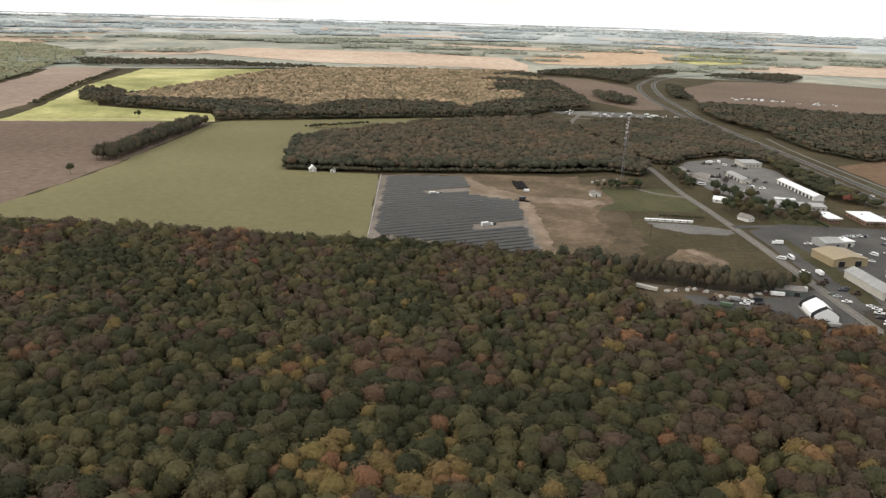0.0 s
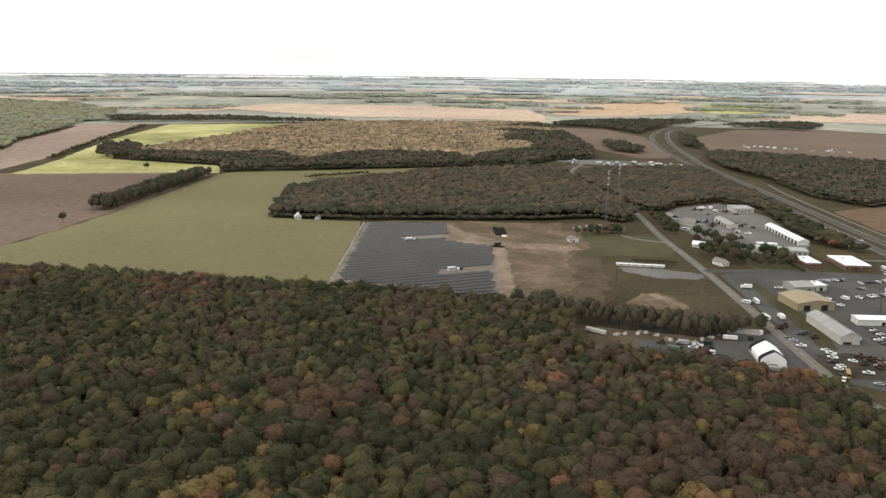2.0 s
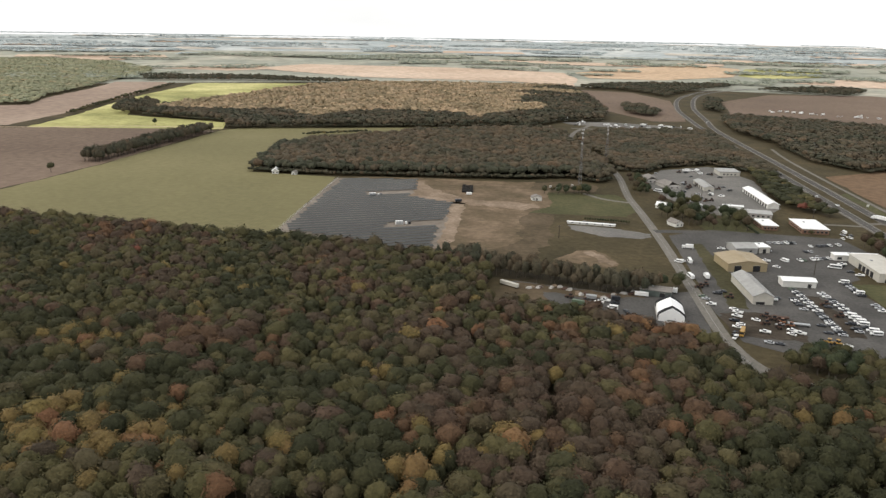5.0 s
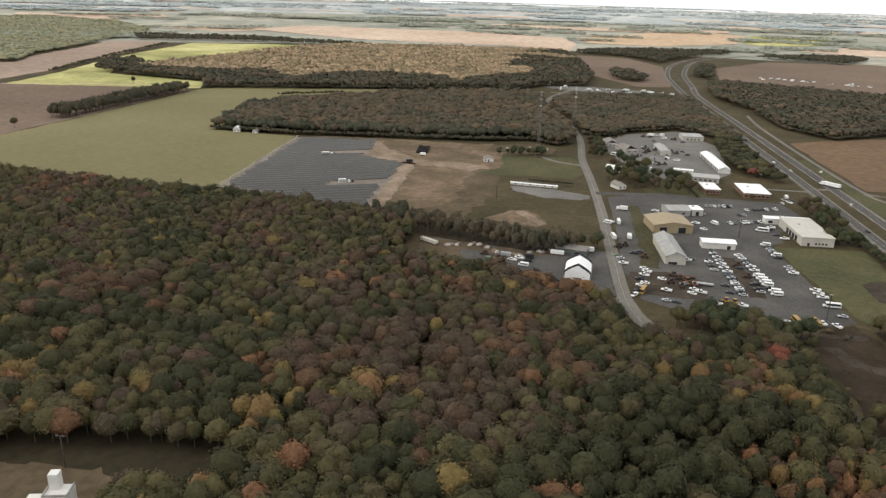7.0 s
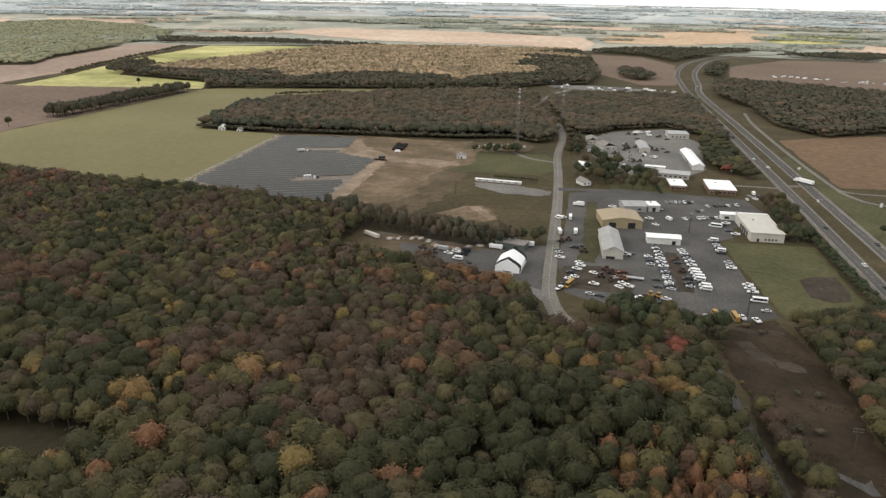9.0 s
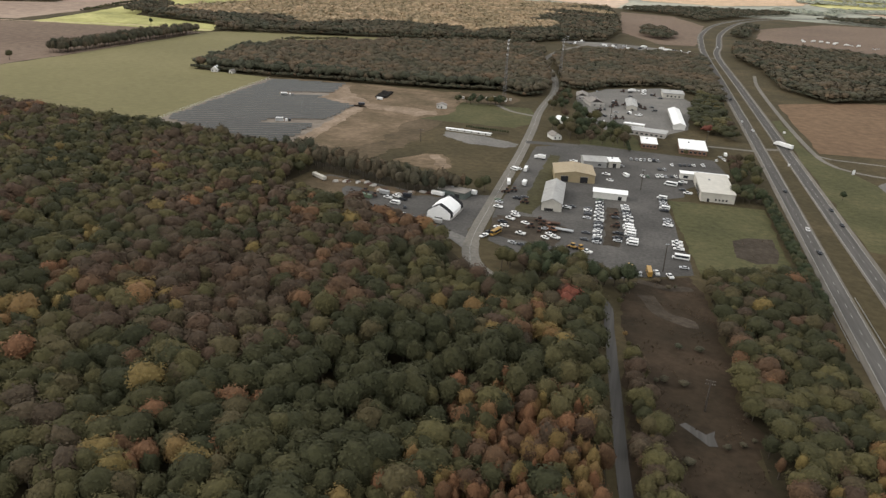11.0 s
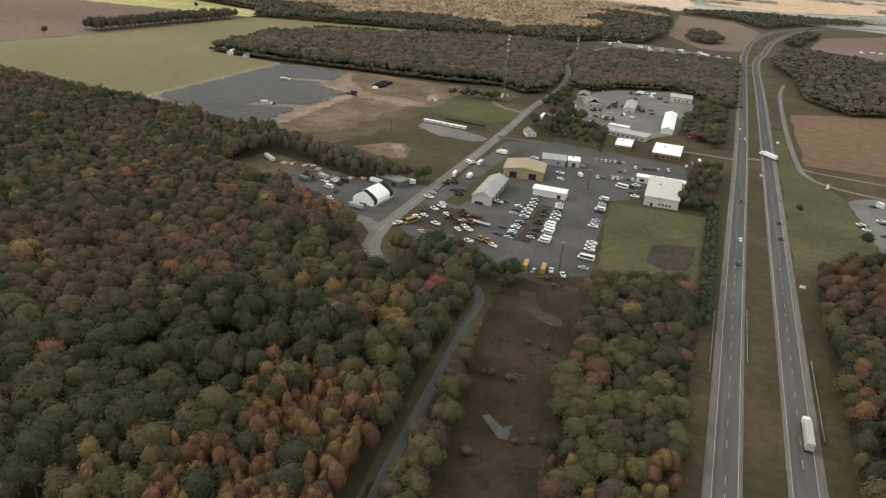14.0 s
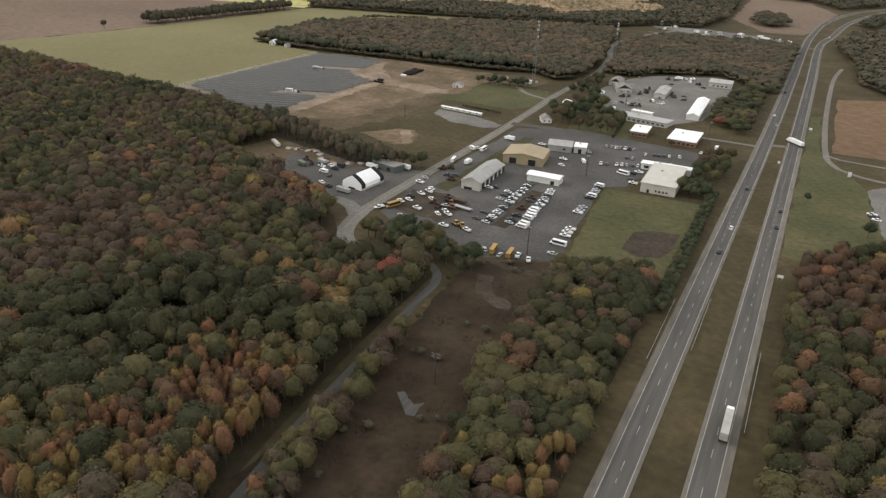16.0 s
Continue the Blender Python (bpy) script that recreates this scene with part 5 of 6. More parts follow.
building("compound_shed", -111, 131, 3, 10, 40, 3.6, 5.2, "cream", "grey_metal", "long grey roofed shed inside the compound", doors=[("w", -12 + 8 * k, 3.0, 0.1, 2.8) for k in range(4)], ribs=8)
building("compound_hall", -69, 212, 3, 22, 22, 4.2, 5.0, "cream", "grey_metal", "wide grey hall at the back of the compound", style="flat", windows=[("s", -6 + 4 * k, 1.8, 1.0, 2.4) for k in range(4)])
building("compound_house", -161, 155, 5, 11, 26, 3.4, 6.0, "concrete", "shingle", "grey hipped house at the compound edge", style="hip", windows=[("s", -2, 1.5, 1, 2.2), ("s", 2, 1.5, 1, 2.2)])
building("compound_house", -147, 126, 20, 14, 26, 3.4, 6.4, "concrete", "shingle", "broad grey hipped building in the compound", style="hip", windows=[("s", -3, 1.5, 1, 2.2), ("s", 3, 1.5, 1, 2.2)])
building("house", -168, -35, 30, 7.5, 11, 3.0, 5.2, "white_wall", "shingle", "small white house among yellowing trees", windows=[("s", -1.8, 1.1, 1, 2.2), ("s", 1.8, 1.1, 1, 2.2)], doors=[("e", 0, 1.0, 0.1, 2.1)])
building("house", -167, 26, 60, 7, 13, 3.0, 5.4, "white_wall", "white_roof", "white house with a pale roof under trees", windows=[("s", 0, 1.4, 1, 2.2), ("w", -3, 1.2, 1, 2.2), ("w", 3, 1.2, 1, 2.2)])
building("hut", -280, 38, 10, 9, 7, 3.0, 4.6, "white_wall", "shingle", "small white hut on the graded ground", doors=[("s", 0, 1.2, 0.1, 2.1)], windows=[("s", -2.8, 1, 1, 2)])
building("utility_hut", -232, 96, 0, 5, 4, 2.8, 3.2, "white_wall", "white_roof", "small white equipment hut beside the mast", style="flat", doors=[("s", 0, 1.0, 0.1, 2.1)])
building("farmhouse", -556, 115, 15, 7, 12, 3.2, 5.6, "white_wall", "white_roof", "white farmhouse at the corner of the wood", windows=[("s", -1.8, 1.1, 1, 2.2), ("s", 1.8, 1.1, 1, 2.2)])
building("farmhouse", -534, 111, -10, 4, 6, 2.6, 4.2, "white_wall", "shingle", "small shed beside the farmhouse", doors=[("s", 0, 1.2, 0.1, 2)])
building("depot_store", -237, 694, 0, 24, 9, 4.5, 5.6, "white_wall", "white_roof", "white depot store far off beside the wood", style="flat", doors=[("s", -6, 3, 0.1, 3.2), ("s", 4, 3, 0.1, 3.2)])
building("depot_store", -98, 500, -50, 12, 46, 4.0, 5.4, "white_wall", "white_roof", "long white roofed store near the highway junction", doors=[("w", -12, 4, 0.1, 3.2)])
building("yard_shed", -209, -207, -14, 18, 9, 3.6, 4.1, "green_metal", "shingle", "dark flat shed behind the fabric building", style="flat", doors=[("s", 4, 3, 0.1, 2.8)])
wall_block = building("long_white_wall", -236, -46.5, -7, 38, 2.4, 1.7, 1.9, "white_wall", "white_roof", "long low white block beside a gravel drive", style="flat", windows=[("s", -15 + 6 * k, 1.2, 0.6, 1.3) for k in range(6)])

# concrete training tower in the clearing
tower = thing("training_tower", pose(-362, -470, 0.14, 0, 0, 12), "white concrete training tower with openings painted dark", "building")
part("wall", boxes((-3.5, -3, 0, 3.5, 3, 6.4)), M["white_wall"], tower)
part("low_wing", boxes((-9.5, -3, 0, -3.5, 2.2, 3.8)), M["white_wall"], tower)
part("stair_shaft", boxes((-2.6, 0.2, 6.4, 0.2, 3, 11.5)), M["white_wall"], tower)
part("parapet", boxes((-3.5, -3, 6.4, 3.5, -2.75, 7.1), (3.25, -2.75, 6.4, 3.5, 3, 7.1), (-3.5, -2.75, 6.4, -3.25, 3, 7.1)), M["concrete"], tower)
# flat panels in near-black paint the shade inside the openings
for x0, z0, z1 in ((-2.2, 1.0, 3.2), (0.6, 3.6, 5.6), (-8.2, 1.0, 2.6), (-5.6, 0.1, 2.4), (1.4, 0.1, 2.4)):
    part("window", boxes((x0, -3.08, z0, x0 + 1.2, -2.96, z1)), M["opening_shade"], tower)

# ---- masts, poles, rails, signs ----


def lattice_mast(name, x, y, tall, wide, label):
    ob = thing(name, pose(x, y, 0.1), label, "mast")
    for sx, sy in ((-1, -1), (1, -1), (0, 1)):
        bm = bmesh.new()
        tube(bm, (sx * wide, sy * wide, 0), (sx * 0.35, sy * 0.35, tall), 0.16, 0.1, 5)
        part("leg", bm, M["mast"], ob)
    corners = ((-1, -1), (1, -1), (0, 1))
    steps = int(tall / 2.5)
    bm = bmesh.new()
    for k in range(steps):
        f, g = k / steps, (k + 1) / steps
        w0, w1 = wide + (0.35 - wide) * f, wide + (0.35 - wide) * g
        for i in range(3):
            a, b = corners[i], corners[(i + 1) % 3]
            tube(bm, (a[0] * w0, a[1] * w0, f * tall), (b[0] * w1, b[1] * w1, g * tall), 0.045, 0.045, 3)
            tube(bm, (a[0] * w0, a[1] * w0, f * tall), (b[0] * w0, b[1] * w0, f * tall), 0.04, 0.04, 3)
    part("bracing", bm, M["mast"], ob)
    for k, z in enumerate((tall * 0.99, tall * 0.93, tall * 0.85, tall * 0.74)):
        for i in range(3):
            an = i * 2.1 + k
            part("antenna", boxes((0.9 * math.cos(an) - 0.2, 0.9 * math.sin(an) - 0.2, z - 0.8, 0.9 * math.cos(an) + 0.2, 0.9 * math.sin(an) + 0.2, z + 0.8), bevel=0.08), M["white_paint"], ob, "white antenna panel")
    return ob


lattice_mast("radio_mast", -236, 121, 56, 1.6, "tall grey lattice radio mast with white antennas")
lattice_mast("radio_mast", -196, 275, 44, 2.2, "far grey lattice tower above the wood")


def pole(name, x, y, tall, label, arms=0, lamp=False):
    ob = thing(name, pose(x, y, 0.1), label, "pole")
    bm = bmesh.new()
    tube(bm, (0, 0, 0), (0, 0, tall), 0.30, 0.2, 8)
    part("shaft", bm, M["wood_pole"], ob)
    for k in range(arms):
        bar = part("crossarm", boxes((-1.6, -0.12, tall - 0.5 - k * 1.2, 1.6, 0.12, tall - 0.28 - k * 1.2)), M["wood_pole"], ob)
        for o in (-1.4, -0.7, 0.7, 1.4):
            bm = bmesh.new()
            tube(bm, (o, 0, tall - 0.28 - k * 1.2), (o, 0, tall - 0.02 - k * 1.2), 0.07, 0.05, 6)
            part("insulator", bm, M["concrete"], bar)
    if lamp:
        part("lamp_head", boxes((-0.9, -0.25, tall - 0.1, 0.9, 0.25, tall + 0.2), bevel=0.06), M["steel"], ob)
    return ob


pole("lot_pole", -100, -151, 13, "tall dark light pole in the vehicle lot", lamp=True)
pole("lot_pole", -89, -282, 14, "tall dark light pole at the lot edge", lamp=True)
pole("utility_pole", -78, -397, 12, "wooden utility pole in the scrub clearing", 2)
pole("utility_pole", -49, 1, 10, "pale pole beside the brick hall", lamp=True)
pole("utility_pole", -373, -452, 12, "grey utility pole at the clearing edge", 1)
pole("utility_pole", -128, 60, 11, "utility pole in the compound yard", 1)
pole("utility_pole", -263, -92, 10, "utility pole beside the local road", 1)


def guard_rail(x, y0, y1):
    ob = thing("guard_rail", pose(x, y0, 0.15), "galvanised guard rail beside the highway", "guard rail", "highway guard rails")
    part("rail", boxes((-0.06, 0, 0.45, 0.06, y1 - y0, 0.78), bevel=0.02), M["steel"], ob)
    for k in range(int((y1 - y0) / 4) + 1):
        part("post", boxes((0.06, k * 4 - 0.08, 0, 0.2, k * 4 + 0.08, 0.75)), M["wood_pole"], ob)


guard_rail(17.6, -372, -318)
guard_rail(-5.6, -330, -283)
guard_rail(-18.8, -345, -292)


def road_sign(x, y, w, h, z, label, turn=0):
    ob = thing("road_sign", pose(x, y, 0.1, 0, 0, turn), label, "sign")
    for o in (-w * 0.3, w * 0.3):
        bm = bmesh.new()
        tube(bm, (o, 0, 0), (o, 0, z + h), 0.06, 0.06, 5)
        part("post", bm, M["steel"], ob)
    part("board", boxes((-w / 2, -0.12, z, w / 2, -0.06, z + h)), M["white_paint"], ob)


road_sign(19.7, 63, 2.4, 1.8, 1.6, "small pale road sign beside the highway")
road_sign(19.0, -246, 2.6, 1.4, 1.2, "small pale road sign on the verge")
road_sign(4.5, -52, 1.6, 1.6, 1.4, "small pale sign in the median")
road_sign(47.4, -54, 2.2, 3.2, 0.6, "pale sign board beside the frontage road", 20)

# mast yard cabinets
for x, y, a in ((-272, 92, 8), (-266, 98, 12), (-258, 104, 4), (-250, 100, 20), (-244, 108, 0), (-262, 88, 10), (-227, 104, 15)):
    ob = thing("equipment_cabinet", pose(x, y, 0.12, 0, 0, a), "pale equipment cabinet in the mast yard", "cabinet", "mast yard cabinets")
    part("body", boxes((-1.1, -0.8, 0.2, 1.1, 0.8, 1.9), bevel=0.08), M["cream"], ob)
    part("plinth", boxes((-1.3, -1.0, 0, 1.3, 1.0, 0.2)), M["concrete"], ob)
    part("door", boxes((-0.45, -0.86, 0.4, 0.45, -0.79, 1.7)), M["silver_paint"], ob)

# solar farm boxes, stacks and fence
for x, y, label in ((-431, 24, "white inverter cabinet between solar rows"), (-388, -74, "white inverter cabinet beside the service lane")):
    ob = thing("inverter_cabinet", pose(x, y, 0.2, 0, 0, 23), label, "cabinet")
    part("body", boxes((-3, -1.3, 0.3, 3, 1.3, 3.0), bevel=0.08), M["white_paint"], ob)
    part("plinth", boxes((-3.2, -1.5, 0, 3.2, 1.5, 0.3)), M["concrete"], ob)
    for k in range(4):
        part("door", boxes((-2.7 + k * 1.4, -1.36, 0.5, -1.45 + k * 1.4, -1.29, 2.8)), M["silver_paint"], ob)
    for k in (5.5, 8.2):
        part("transformer", boxes((k - 0.9, -1, 0, k + 0.9, 1, 2.0), bevel=0.1), M["white_paint" if k < 6 else "dark_paint"], ob)
stack = thing("panel_stack", pose(-347, 71, 0.18, 0, 0, 4), "dark stacks of panels and mounting steel on bare ground", "stack")
for i in range(3):
    for j in range(6):
        part("pallet", boxes((-5 + i * 3.6, -15 + j * 5, 0, -1.6 + i * 3.6, -10.3 + j * 5, 1.4 + 0.3 * ((i + j) % 3)), bevel=0.1), M["dark_steel"], stack)
fence = thing("farm_fence", pose(-484, 100, 0.1), "pale wire fence along the solar farm", "fence")
for k in range(54):
    part("post", boxes((k * 0.15 - 0.06, -k * 4 - 0.06, 0, k * 0.15 + 0.06, -k * 4 + 0.06, 2.1)), M["white_wall"], fence)
for z in (0.5, 1.2, 2.0):
    bm = bmesh.new()
    tube(bm, (0, 0, z), (53 * 0.15, -53 * 4, z), 0.05, 0.05, 4)
    part("rail", bm, M["white_wall"], fence)

# ---- vehicles ----


def wheels(ob, xs, ys, r):
    for x in xs:
        for y in ys:
            bm = bmesh.new()
            tube(bm, (x - 0.12, y, r), (x + 0.12, y, r), r, r, 10)
            part("wheel", bm, M["tyre"], ob)


def car(paint, label):
    ob = thing("car", pose(0, 0, -500), label, "car", "parked vehicles")
    part("body", prism([(-0.9, 0.35), (-0.92, 0.7), (-0.8, 0.95), (0.8, 0.95), (0.92, 0.7), (0.9, 0.35)], -2.35, 2.35), M[paint], ob)
    bm = prism([(-0.8, 0.95), (-0.64, 1.42), (0.64, 1.42), (0.8, 0.95)], -1.7, 1.0)
    for v in bm.verts:
        if v.co.z > 1.2:
            v.co.y *= 0.72
    part("cabin_glass", bm, M["glass"], ob)
    part("roof", boxes((-0.62, -1.15, 1.41, 0.62, 0.65, 1.47), bevel=0.03), M[paint], ob)
    wheels(ob, (-0.8, 0.8), (-1.45, 1.4), 0.33)
    return ob


def pickup(paint, label):
    ob = thing("pickup_truck", pose(0, 0, -500), label, "truck", "parked vehicles")
    part("body", boxes((-0.98, -2.8, 0.5, 0.98, 2.8, 1.05), bevel=0.08), M[paint], ob)
    part("bed", boxes((-0.98, -2.8, 1.05, -0.85, -0.5, 1.4), (0.85, -2.8, 1.05, 0.98, -0.5, 1.4), (-0.85, -2.8, 1.05, 0.85, -2.68, 1.4)), M[paint], ob)
    part("cabin_glass", prism([(-0.92, 1.05), (-0.76, 1.75), (0.76, 1.75), (0.92, 1.05)], -0.5, 1.3), M["glass"], ob)
    part("roof", boxes((-0.75, -0.4, 1.74, 0.75, 1.0, 1.82), bevel=0.03), M[paint], ob)
    wheels(ob, (-0.86, 0.86), (-1.75, 1.75), 0.4)
    return ob


def van(paint, label, long=5.8, name="van", tall=2.35):
    ob = thing(name, pose(0, 0, -500), label, "van" if name == "van" else "bus", "parked vehicles")
    part("body", boxes((-1.05, -long / 2, 0.4, 1.05, long / 2 - 0.9, tall), bevel=0.12), M[paint], ob)
    part("bonnet", boxes((-0.98, long / 2 - 0.9, 0.4, 0.98, long / 2 + 0.2, 1.2), bevel=0.1), M[paint], ob)
    part("windscreen", boxes((-0.9, long / 2 - 0.91, 1.3, 0.9, long / 2 - 0.86, tall - 0.3)), M["glass"], ob)
    for s in (-1, 1):
        part("side_window", boxes((s * 1.06 - 0.02, -long / 2 + 0.5, 1.35, s * 1.06 + 0.02, long / 2 - 1.1, tall - 0.4)), M["glass"], ob)
    wheels(ob, (-0.9, 0.9), (-long / 2 + 1.1, long / 2 - 0.7), 0.42)
    return ob


def box_truck(paint, label):
    ob = thing("box_truck", pose(0, 0, -500), label, "truck", "parked vehicles")
    part("cab", boxes((-1.1, 1.8, 0.5, 1.1, 3.9, 2.4), bevel=0.2), M[paint], ob)
    part("windscreen", boxes((-0.95, 3.88, 1.4, 0.95, 3.93, 2.2)), M["glass"], ob)
    part("box", boxes((-1.2, -4.0, 0.9, 1.2, 1.6, 3.3), bevel=0.05), M["white_paint"], ob)
    part("chassis", boxes((-0.5, -4.0, 0.55, 0.5, 2.0, 0.9)), M["dark_paint"], ob)
    wheels(ob, (-0.95, 0.95), (-2.6, 2.7), 0.5)
    return ob


def tractor(paint, label):
    ob = thing("loader", pose(0, 0, -500), label, "machine", "parked vehicles")
    part("body", boxes((-0.8, -1.9, 0.9, 0.8, 0.9, 1.8), bevel=0.1), M[paint], ob)
    part("cab", boxes((-0.75, -0.9, 1.8, 0.75, 0.7, 3.0), bevel=0.06), M["glass"], ob)
    part("cab_roof", boxes((-0.85, -1.0, 3.0, 0.85, 0.8, 3.12)), M[paint], ob)
    part("bucket", prism([(-1.2, 0.2), (-1.2, 1.0), (1.2, 1.0), (1.2, 0.2)], 2.4, 3.1), M["rust"], ob)
    part("arm", boxes((-0.7, 0.6, 1.0, -0.5, 2.5, 1.25), (0.5, 0.6, 1.0, 0.7, 2.5, 1.25)), M[paint], ob)
    wheels(ob, (-0.95, 0.95), (-1.2, 1.2), 0.65)
    return ob


def semi(x, y, turn, trailer_paint, label):
    ob = thing("semi_truck", pose(x, y, 0.26, 0, 0, turn), label, "truck", "highway traffic")
    part("cab", boxes((-1.2, 7.2, 0.8, 1.2, 9.4, 3.3), bevel=0.25), M["white_paint"], ob)
    part("bonnet", boxes((-1.0, 9.4, 0.8, 1.0, 10.9, 2.0), bevel=0.2), M["white_paint"], ob)
    part("windscreen", boxes((-1.05, 9.38, 2.1, 1.05, 9.44, 3.0)), M["glass"], ob)
    part("trailer", boxes((-1.25, -7.5, 1.2, 1.25, 6.6, 3.9), bevel=0.06), M[trailer_paint], ob)
    part("chassis", boxes((-0.5, -7.2, 0.8, 0.5, 9.2, 1.2)), M["dark_paint"], ob)
    wheels(ob, (-1.05, 1.05), (-6.6, -5.3, 5.2, 6.5, 9.8), 0.5)


semi(12, 12, 38, "white_paint", "white semi truck waiting in the median crossing")
semi(12.2, -373, 0, "concrete", "semi truck with a grey tarped trailer on the highway")

KINDS = {"wc": car("white_paint", "white car parked on dark asphalt"), "sc": car("silver_paint", "silver car parked on dark asphalt"), "dc": car("dark_paint", "dark car parked on dark asphalt"),
         "gc": car("green_paint", "dull green car parked on asphalt"), "wp": pickup("white_paint", "white pickup truck parked in a yard"),
         "dp": pickup("dark_paint", "dark pickup truck parked in a yard"), "wv": van("white_paint", "white van with dark side windows"), "wb": van("white_paint", "parked white minibus with dark windows", 8.2, "minibus", 2.8),
         "yb": van("bus_yellow", "parked yellow bus with dark windows", 9.0, "bus", 2.9), "bt": box_truck("white_paint", "white box truck parked in a yard"),
         "ol": tractor("orange_paint", "orange yard loader with a bucket"), "rl": tractor("rust", "rusty old loader in the machine yard"), "yl": tractor("bus_yellow", "yellow loader at the lot edge")}
used = set()


def park(kind, x, y, turn, z=0.14):
    proto = KINDS[kind]
    if kind not in used:
        used.add(kind)
        proto.matrix_world = pose(x, y, z, 0, 0, turn)
    else:
        copy_thing(proto, pose(x, y, z, 0, 0, turn))


lot_rng = random.Random(12)
MIX = ["wc", "wp", "wp", "sc", "dc", "dc", "dp", "dp", "sc", "wc", "gc", "dc"]


def car_row(x0, y0, x1, y1, pitch, turn, mix=MIX, fill=0.9, shake=0.35):
    k = int(math.hypot(x1 - x0, y1 - y0) / pitch)
    for i in range(k + 1):
        if lot_rng.random() < fill:
            f = i / max(1, k)
            park(lot_rng.choice(mix), x0 + (x1 - x0) * f + lot_rng.uniform(-shake, shake), y0 + (y1 - y0) * f, turn + lot_rng.uniform(-5, 5))


car_row(-124, -184, -121.5, -256, 3.1, 80)
car_row(-130, -196, -128, -254, 3.4, 80, fill=0.25)
car_row(-109, -190, -106, -222, 2.9, 82)
car_row(-106, -226, -103.5, -252, 3.9, 82, ["wb", "wv", "wv", "dp"], 0.95)
car_row(-114, -206, -111, -250, 3.6, 80, ["dp", "rl", "sc", "dc"], 0.45)
car_row(-87, -166, -86, -194, 3.9, 85, ["wb", "wv", "dp", "wv", "sc"], 0.85)
car_row(-85.5, -206, -85, -216, 3.6, 85, ["wp", "sc"], 0.95)
for kind, x, y, a in (("wp", -81, -241, 85), ("wp", -81, -246, 85), ("wp", -80.5, -251, 85), ("wb", -80, -263, 85), ("sc", -79, -275, 85),
                      ("yb", -104, -287, 8), ("sc", -99.5, -290, 0), ("yb", -95.5, -287, 6), ("wp", -92, -286, 10), ("wp", -86, -288, 20), ("sc", -108, -288, 30),
                      ("wv", -110, -124, 30), ("wp", -123, -126, 70), ("wc", -120, -139, 60), ("sc", -114, -100, 80), ("wp", -147, -101, 80), ("bt", -171, -103, 80), ("wp", -142, -206, 75), ("dc", -139, -203, 75),
                      ("wb", -176, -137, 0), ("wb", -182, -171, 10), ("bt", -172, -170, 0), ("wc", -181, -136, 70), ("wv", -183.5, -139, 60),
                      ("gc", -182, -207, 70), ("sc", -181, -211, 75), ("wp", -180, -220, 75), ("wc", -169, -226, 60), ("wp", -168, -231, 60), ("wp", -170, -237, 60), ("wc", -171, -249, 70), ("dp", -173, -244, 70), ("wc", -174, -253, 70),
                      ("yb", -173.5, -262, 160), ("dp", -177.5, -263, 150), ("wp", -178.5, -268, 150), ("wp", -161, -258, 70), ("dc", -158, -273, 70), ("sc", -163, -272, 70), ("wc", -161, -241, 60),
                      ("rl", -154, -235, 40), ("rl", -151, -239, 80), ("ol", -148, -243, 20), ("rl", -157, -246, 100), ("wp", -146, -254, 50), ("wp", -143, -257, 60), ("wc", -148, -259, 50), ("rl", -152, -251, 0), ("ol", -145, -248, 70), ("sc", -150, -246, 110),
                      ("yl", -133, -268, 60), ("yl", -129, -269, 40), ("wp", -125.5, -271, 60), ("wp", -138, -272, 80), ("wb", -81, -134, 75), ("wp", -73, -125, 80), ("dp", -76, -130, 80), ("wp", -71, -149, 80), ("dc", -74, -142, 80),
                      ("wp", -57, -75, 10), ("wc", -46, -55, 0), ("sc", -42, -44, 20), ("wp", -40, -52, 20), ("wv", -38, -36, 0), ("dc", -36, -44, 10), ("rl", -176, -186, 90), ("rl", -180, -190, 90), ("dc", -168, -196, 80), ("dp", -172, -200, 80), ("rl", -166, -206, 80)):
    park(kind, x, y, a)
car_row(-107, -78, -88, -75, 3.0, 5, fill=0.95)
car_row(-99, -121, -77, -112, 3.0, 10, fill=0.95)
car_row(-95, -99, -84, -97, 3.2, 10, fill=0.6)
car_row(-79, -82, -57, -75, 3.2, 8, fill=0.8)
car_row(-66, -98, -48, -94, 3.4, 8, fill=0.6)
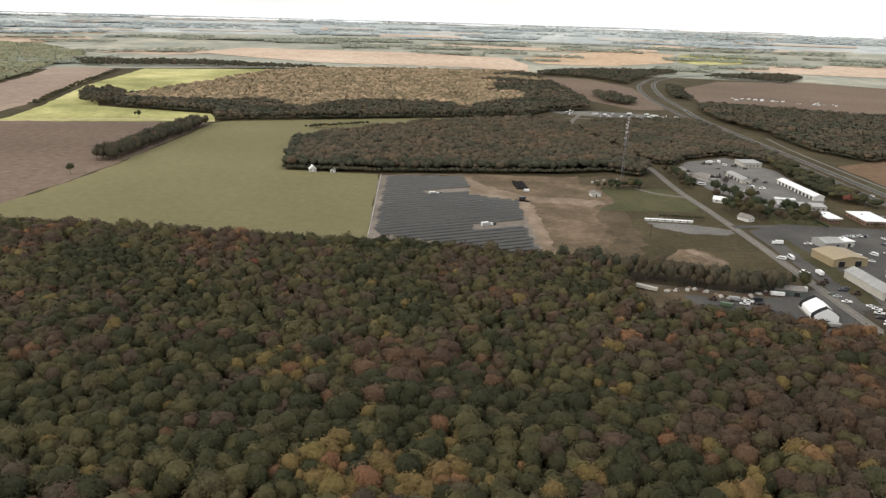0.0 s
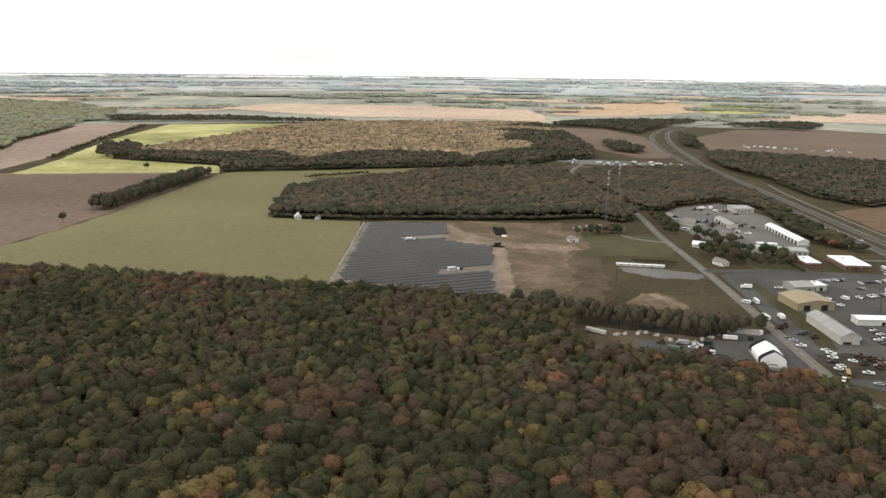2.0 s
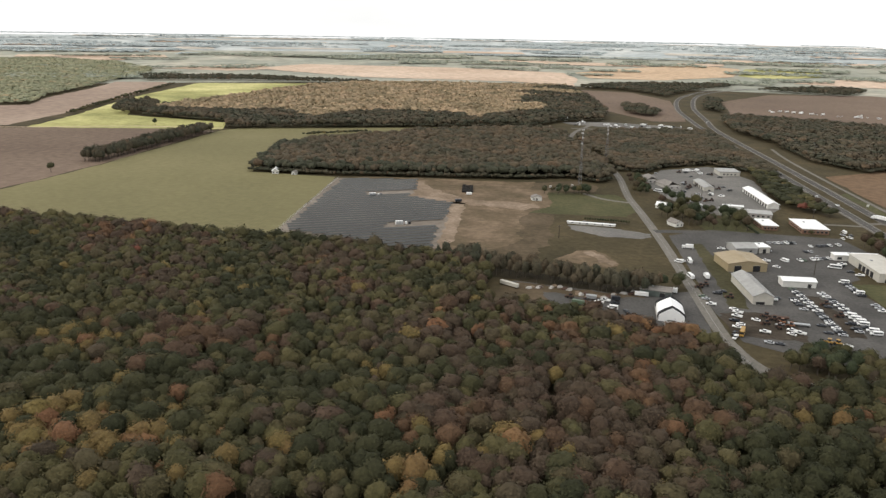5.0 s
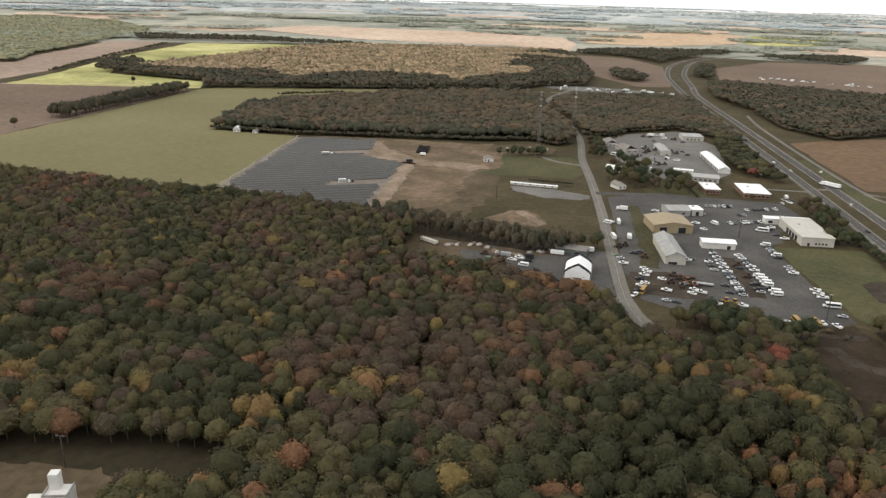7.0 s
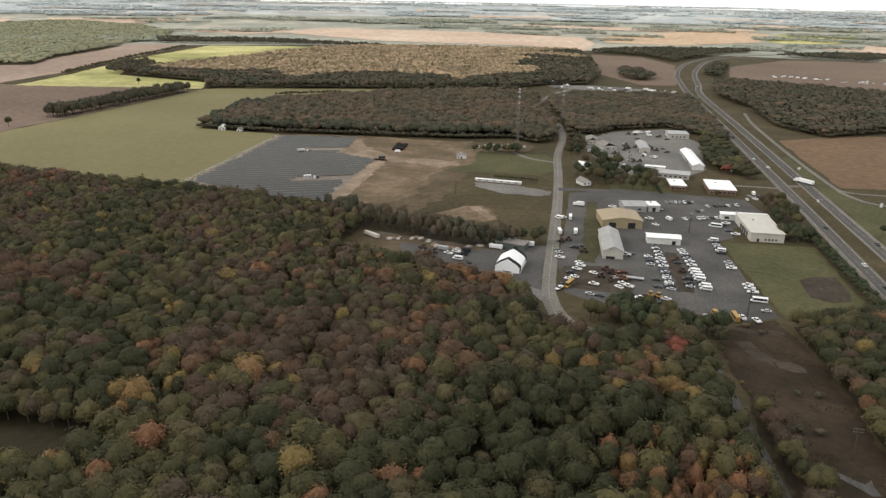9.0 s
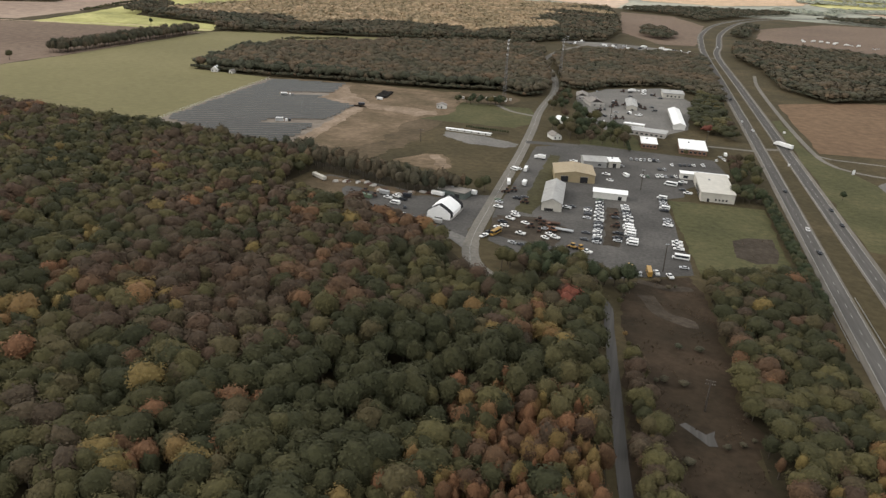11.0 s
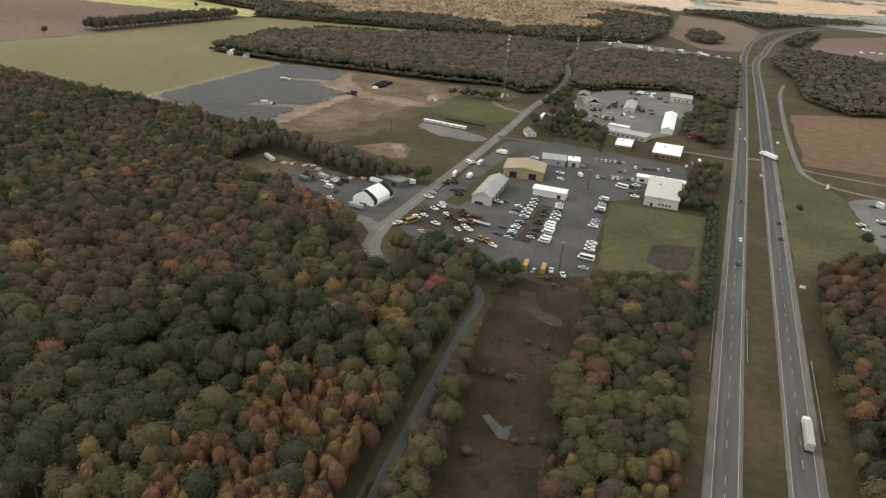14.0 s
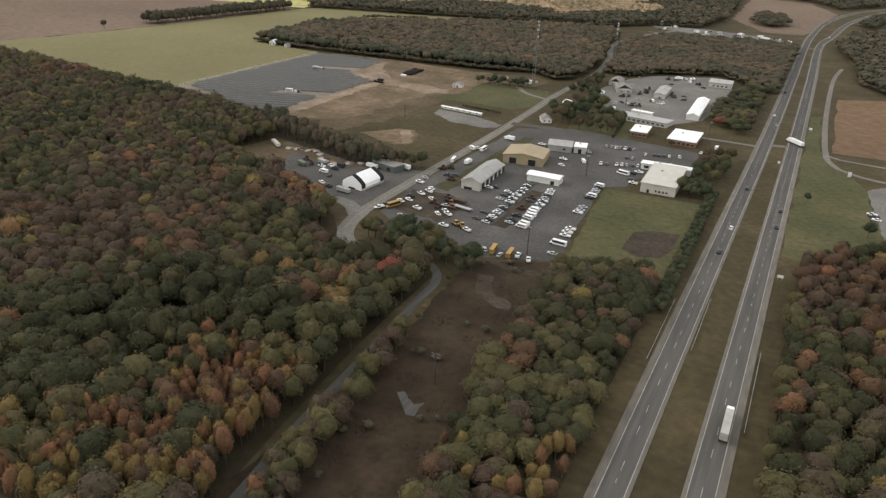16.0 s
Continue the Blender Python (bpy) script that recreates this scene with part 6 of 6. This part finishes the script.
# storage yard, compound, depot and east lot
for kind, x, y, a in (("wp", -244, -228, 70), ("wp", -240, -224, 60), ("wv", -237, -236, 80), ("wc", -227, -252, 60), ("dp", -220, -256, 80), ("bt", -200, -203, 80), ("dp", -235, -228, 80), ("rl", -252, -228, 30), ("rl", -260, -222, 60), ("dc", -230, -240, 20),
                      ("wb", -161, 98, 60), ("wp", -138, 62, 0), ("wv", -133, 40, 10), ("wp", -128, 71, 0), ("wp", -104, 86, 60), ("wp", -102, 90, 30), ("dp", -141, 95, 80), ("rl", -129, 118, 40), ("dp", -125, 127, 40), ("dc", -91, 133, 70), ("rl", -102, 129, 20), ("rl", -98, 122, 60), ("wp", -106, 223, 50), ("bt", -112, 218, 80), ("wv", -98, 226, 20), ("dp", -82, 187, 80),
                      ("wp", 59, -126, 80), ("dp", 60, -130, 80), ("wc", 61, -134, 80), ("wv", 77, -74, 30), ("dc", 72, -80, 80), ("wp", 72, -112, 70), ("dp", 73, -116, 70), ("dc", 70, -140, 80), ("wc", 76, -79, 60),
                      ("wc", -8.6, -193, 0), ("dc", -8.6, -119, 0), ("dc", 12.6, -178, 180), ("wc", -10, 104, 0), ("wp", -5.4, 66, 0), ("dp", -8.8, 220, 0), ("wp", 21, 734, 172), ("dc", 12.8, -150, 180), ("dc", -9.6, -229, 0)):
    park(kind, x, y, a, 0.3 if -13 < x < 22 else 0.16)
depot_rng = random.Random(8)
for k in range(30):
    park(depot_rng.choice(["dp", "dc", "rl", "rl", "bt", "sc", "dp", "wv"]), depot_rng.uniform(-140, -84), depot_rng.uniform(60, 225), depot_rng.uniform(0, 180), 0.16) if k % 3 else park(depot_rng.choice(["dp", "rl", "sc"]), depot_rng.uniform(-158, -120), depot_rng.uniform(70, 200), depot_rng.uniform(0, 180), 0.16)
for k in range(34):
    f = depot_rng.random()
    park(depot_rng.choice(["bt", "bt", "wb", "wv", "wp", "dp"]), -222 + f * 190 + depot_rng.uniform(-8, 8), 640 + depot_rng.uniform(-22, 30) - 22 * f, depot_rng.uniform(0, 180))
for k in range(22):
    f = k / 21
    park(depot_rng.choice(["wv", "wp", "bt", "wc"]), 190 + f * 190 + depot_rng.uniform(-8, 8), 960 - f * 70 + depot_rng.uniform(-20, 20), depot_rng.uniform(0, 180), 0.08)

# storage yard clutter: trailers, blocks, pipe racks
for x, y, a, long, mat, label in ((-296, -207, -35, 13, "cream", "pale trailer parked among trees"), (-218, -212, -10, 8, "white_paint", "white trailer beside the dark shed"), (-208, -258, -8, 9, "grey_metal", "grey flatbed trailer at the fabric building"),
                                  (-147, -236, -5, 9, "rust", "rusty flat trailer in the machine yard"), (-140, -245, -10, 11, "steel", "grey steel bundle on a flat trailer"), (-256, -232, -20, 7, "green_paint", "green container in the storage yard"),
                                  (-248, -222, -10, 6, "silver_paint", "pale container in the storage yard"), (-234, -222, 0, 5, "dark_paint", "dark container in the storage yard"), (-350, 15, 20, 6, "dark_paint", "dark machine container on bare ground"), (-343, 46, 0, 5, "white_paint", "white site office box on bare ground")):
    ob = thing("trailer", pose(x, y, 0.16, 0, 0, a), label, "trailer")
    part("body", boxes((-long / 2, -1.2, 0.7, long / 2, 1.2, 2.7 if mat not in ("steel", "rust") else 1.4), bevel=0.08), M[mat], ob)
    part("chassis", boxes((-long / 2 + 0.3, -0.6, 0.45, long / 2 - 0.3, 0.6, 0.7)), M["dark_paint"], ob)
    wheels(ob, (-long / 2 + 1.2, long / 2 - 1.2), (-0.9, 0.9), 0.35)
block_rng = random.Random(6)
for k in range(26):
    f = k / 25
    x, y = -285 + f * 78, -210 + 6 * math.sin(f * 9) - f * 2
    ob = thing("rubble_pile", pose(x + block_rng.uniform(-2, 2), y + block_rng.uniform(-2, 2), 0.12, 0, 0, block_rng.uniform(0, 90)), "pale heap of stone and rubble along the yard edge", "pile", "yard heaps")
    bm = bmesh.new()
    bmesh.ops.create_icosphere(bm, subdivisions=2, radius=1)
    for v in bm.verts:
        v.co *= block_rng.uniform(0.75, 1.2)
        v.co = Vector((v.co.x * 2.6, v.co.y * 1.7, max(0, v.co.z * 1.3)))
    part("mound", bm, M[("concrete", "dirt", "concrete", "rust")[k % 4]], ob)
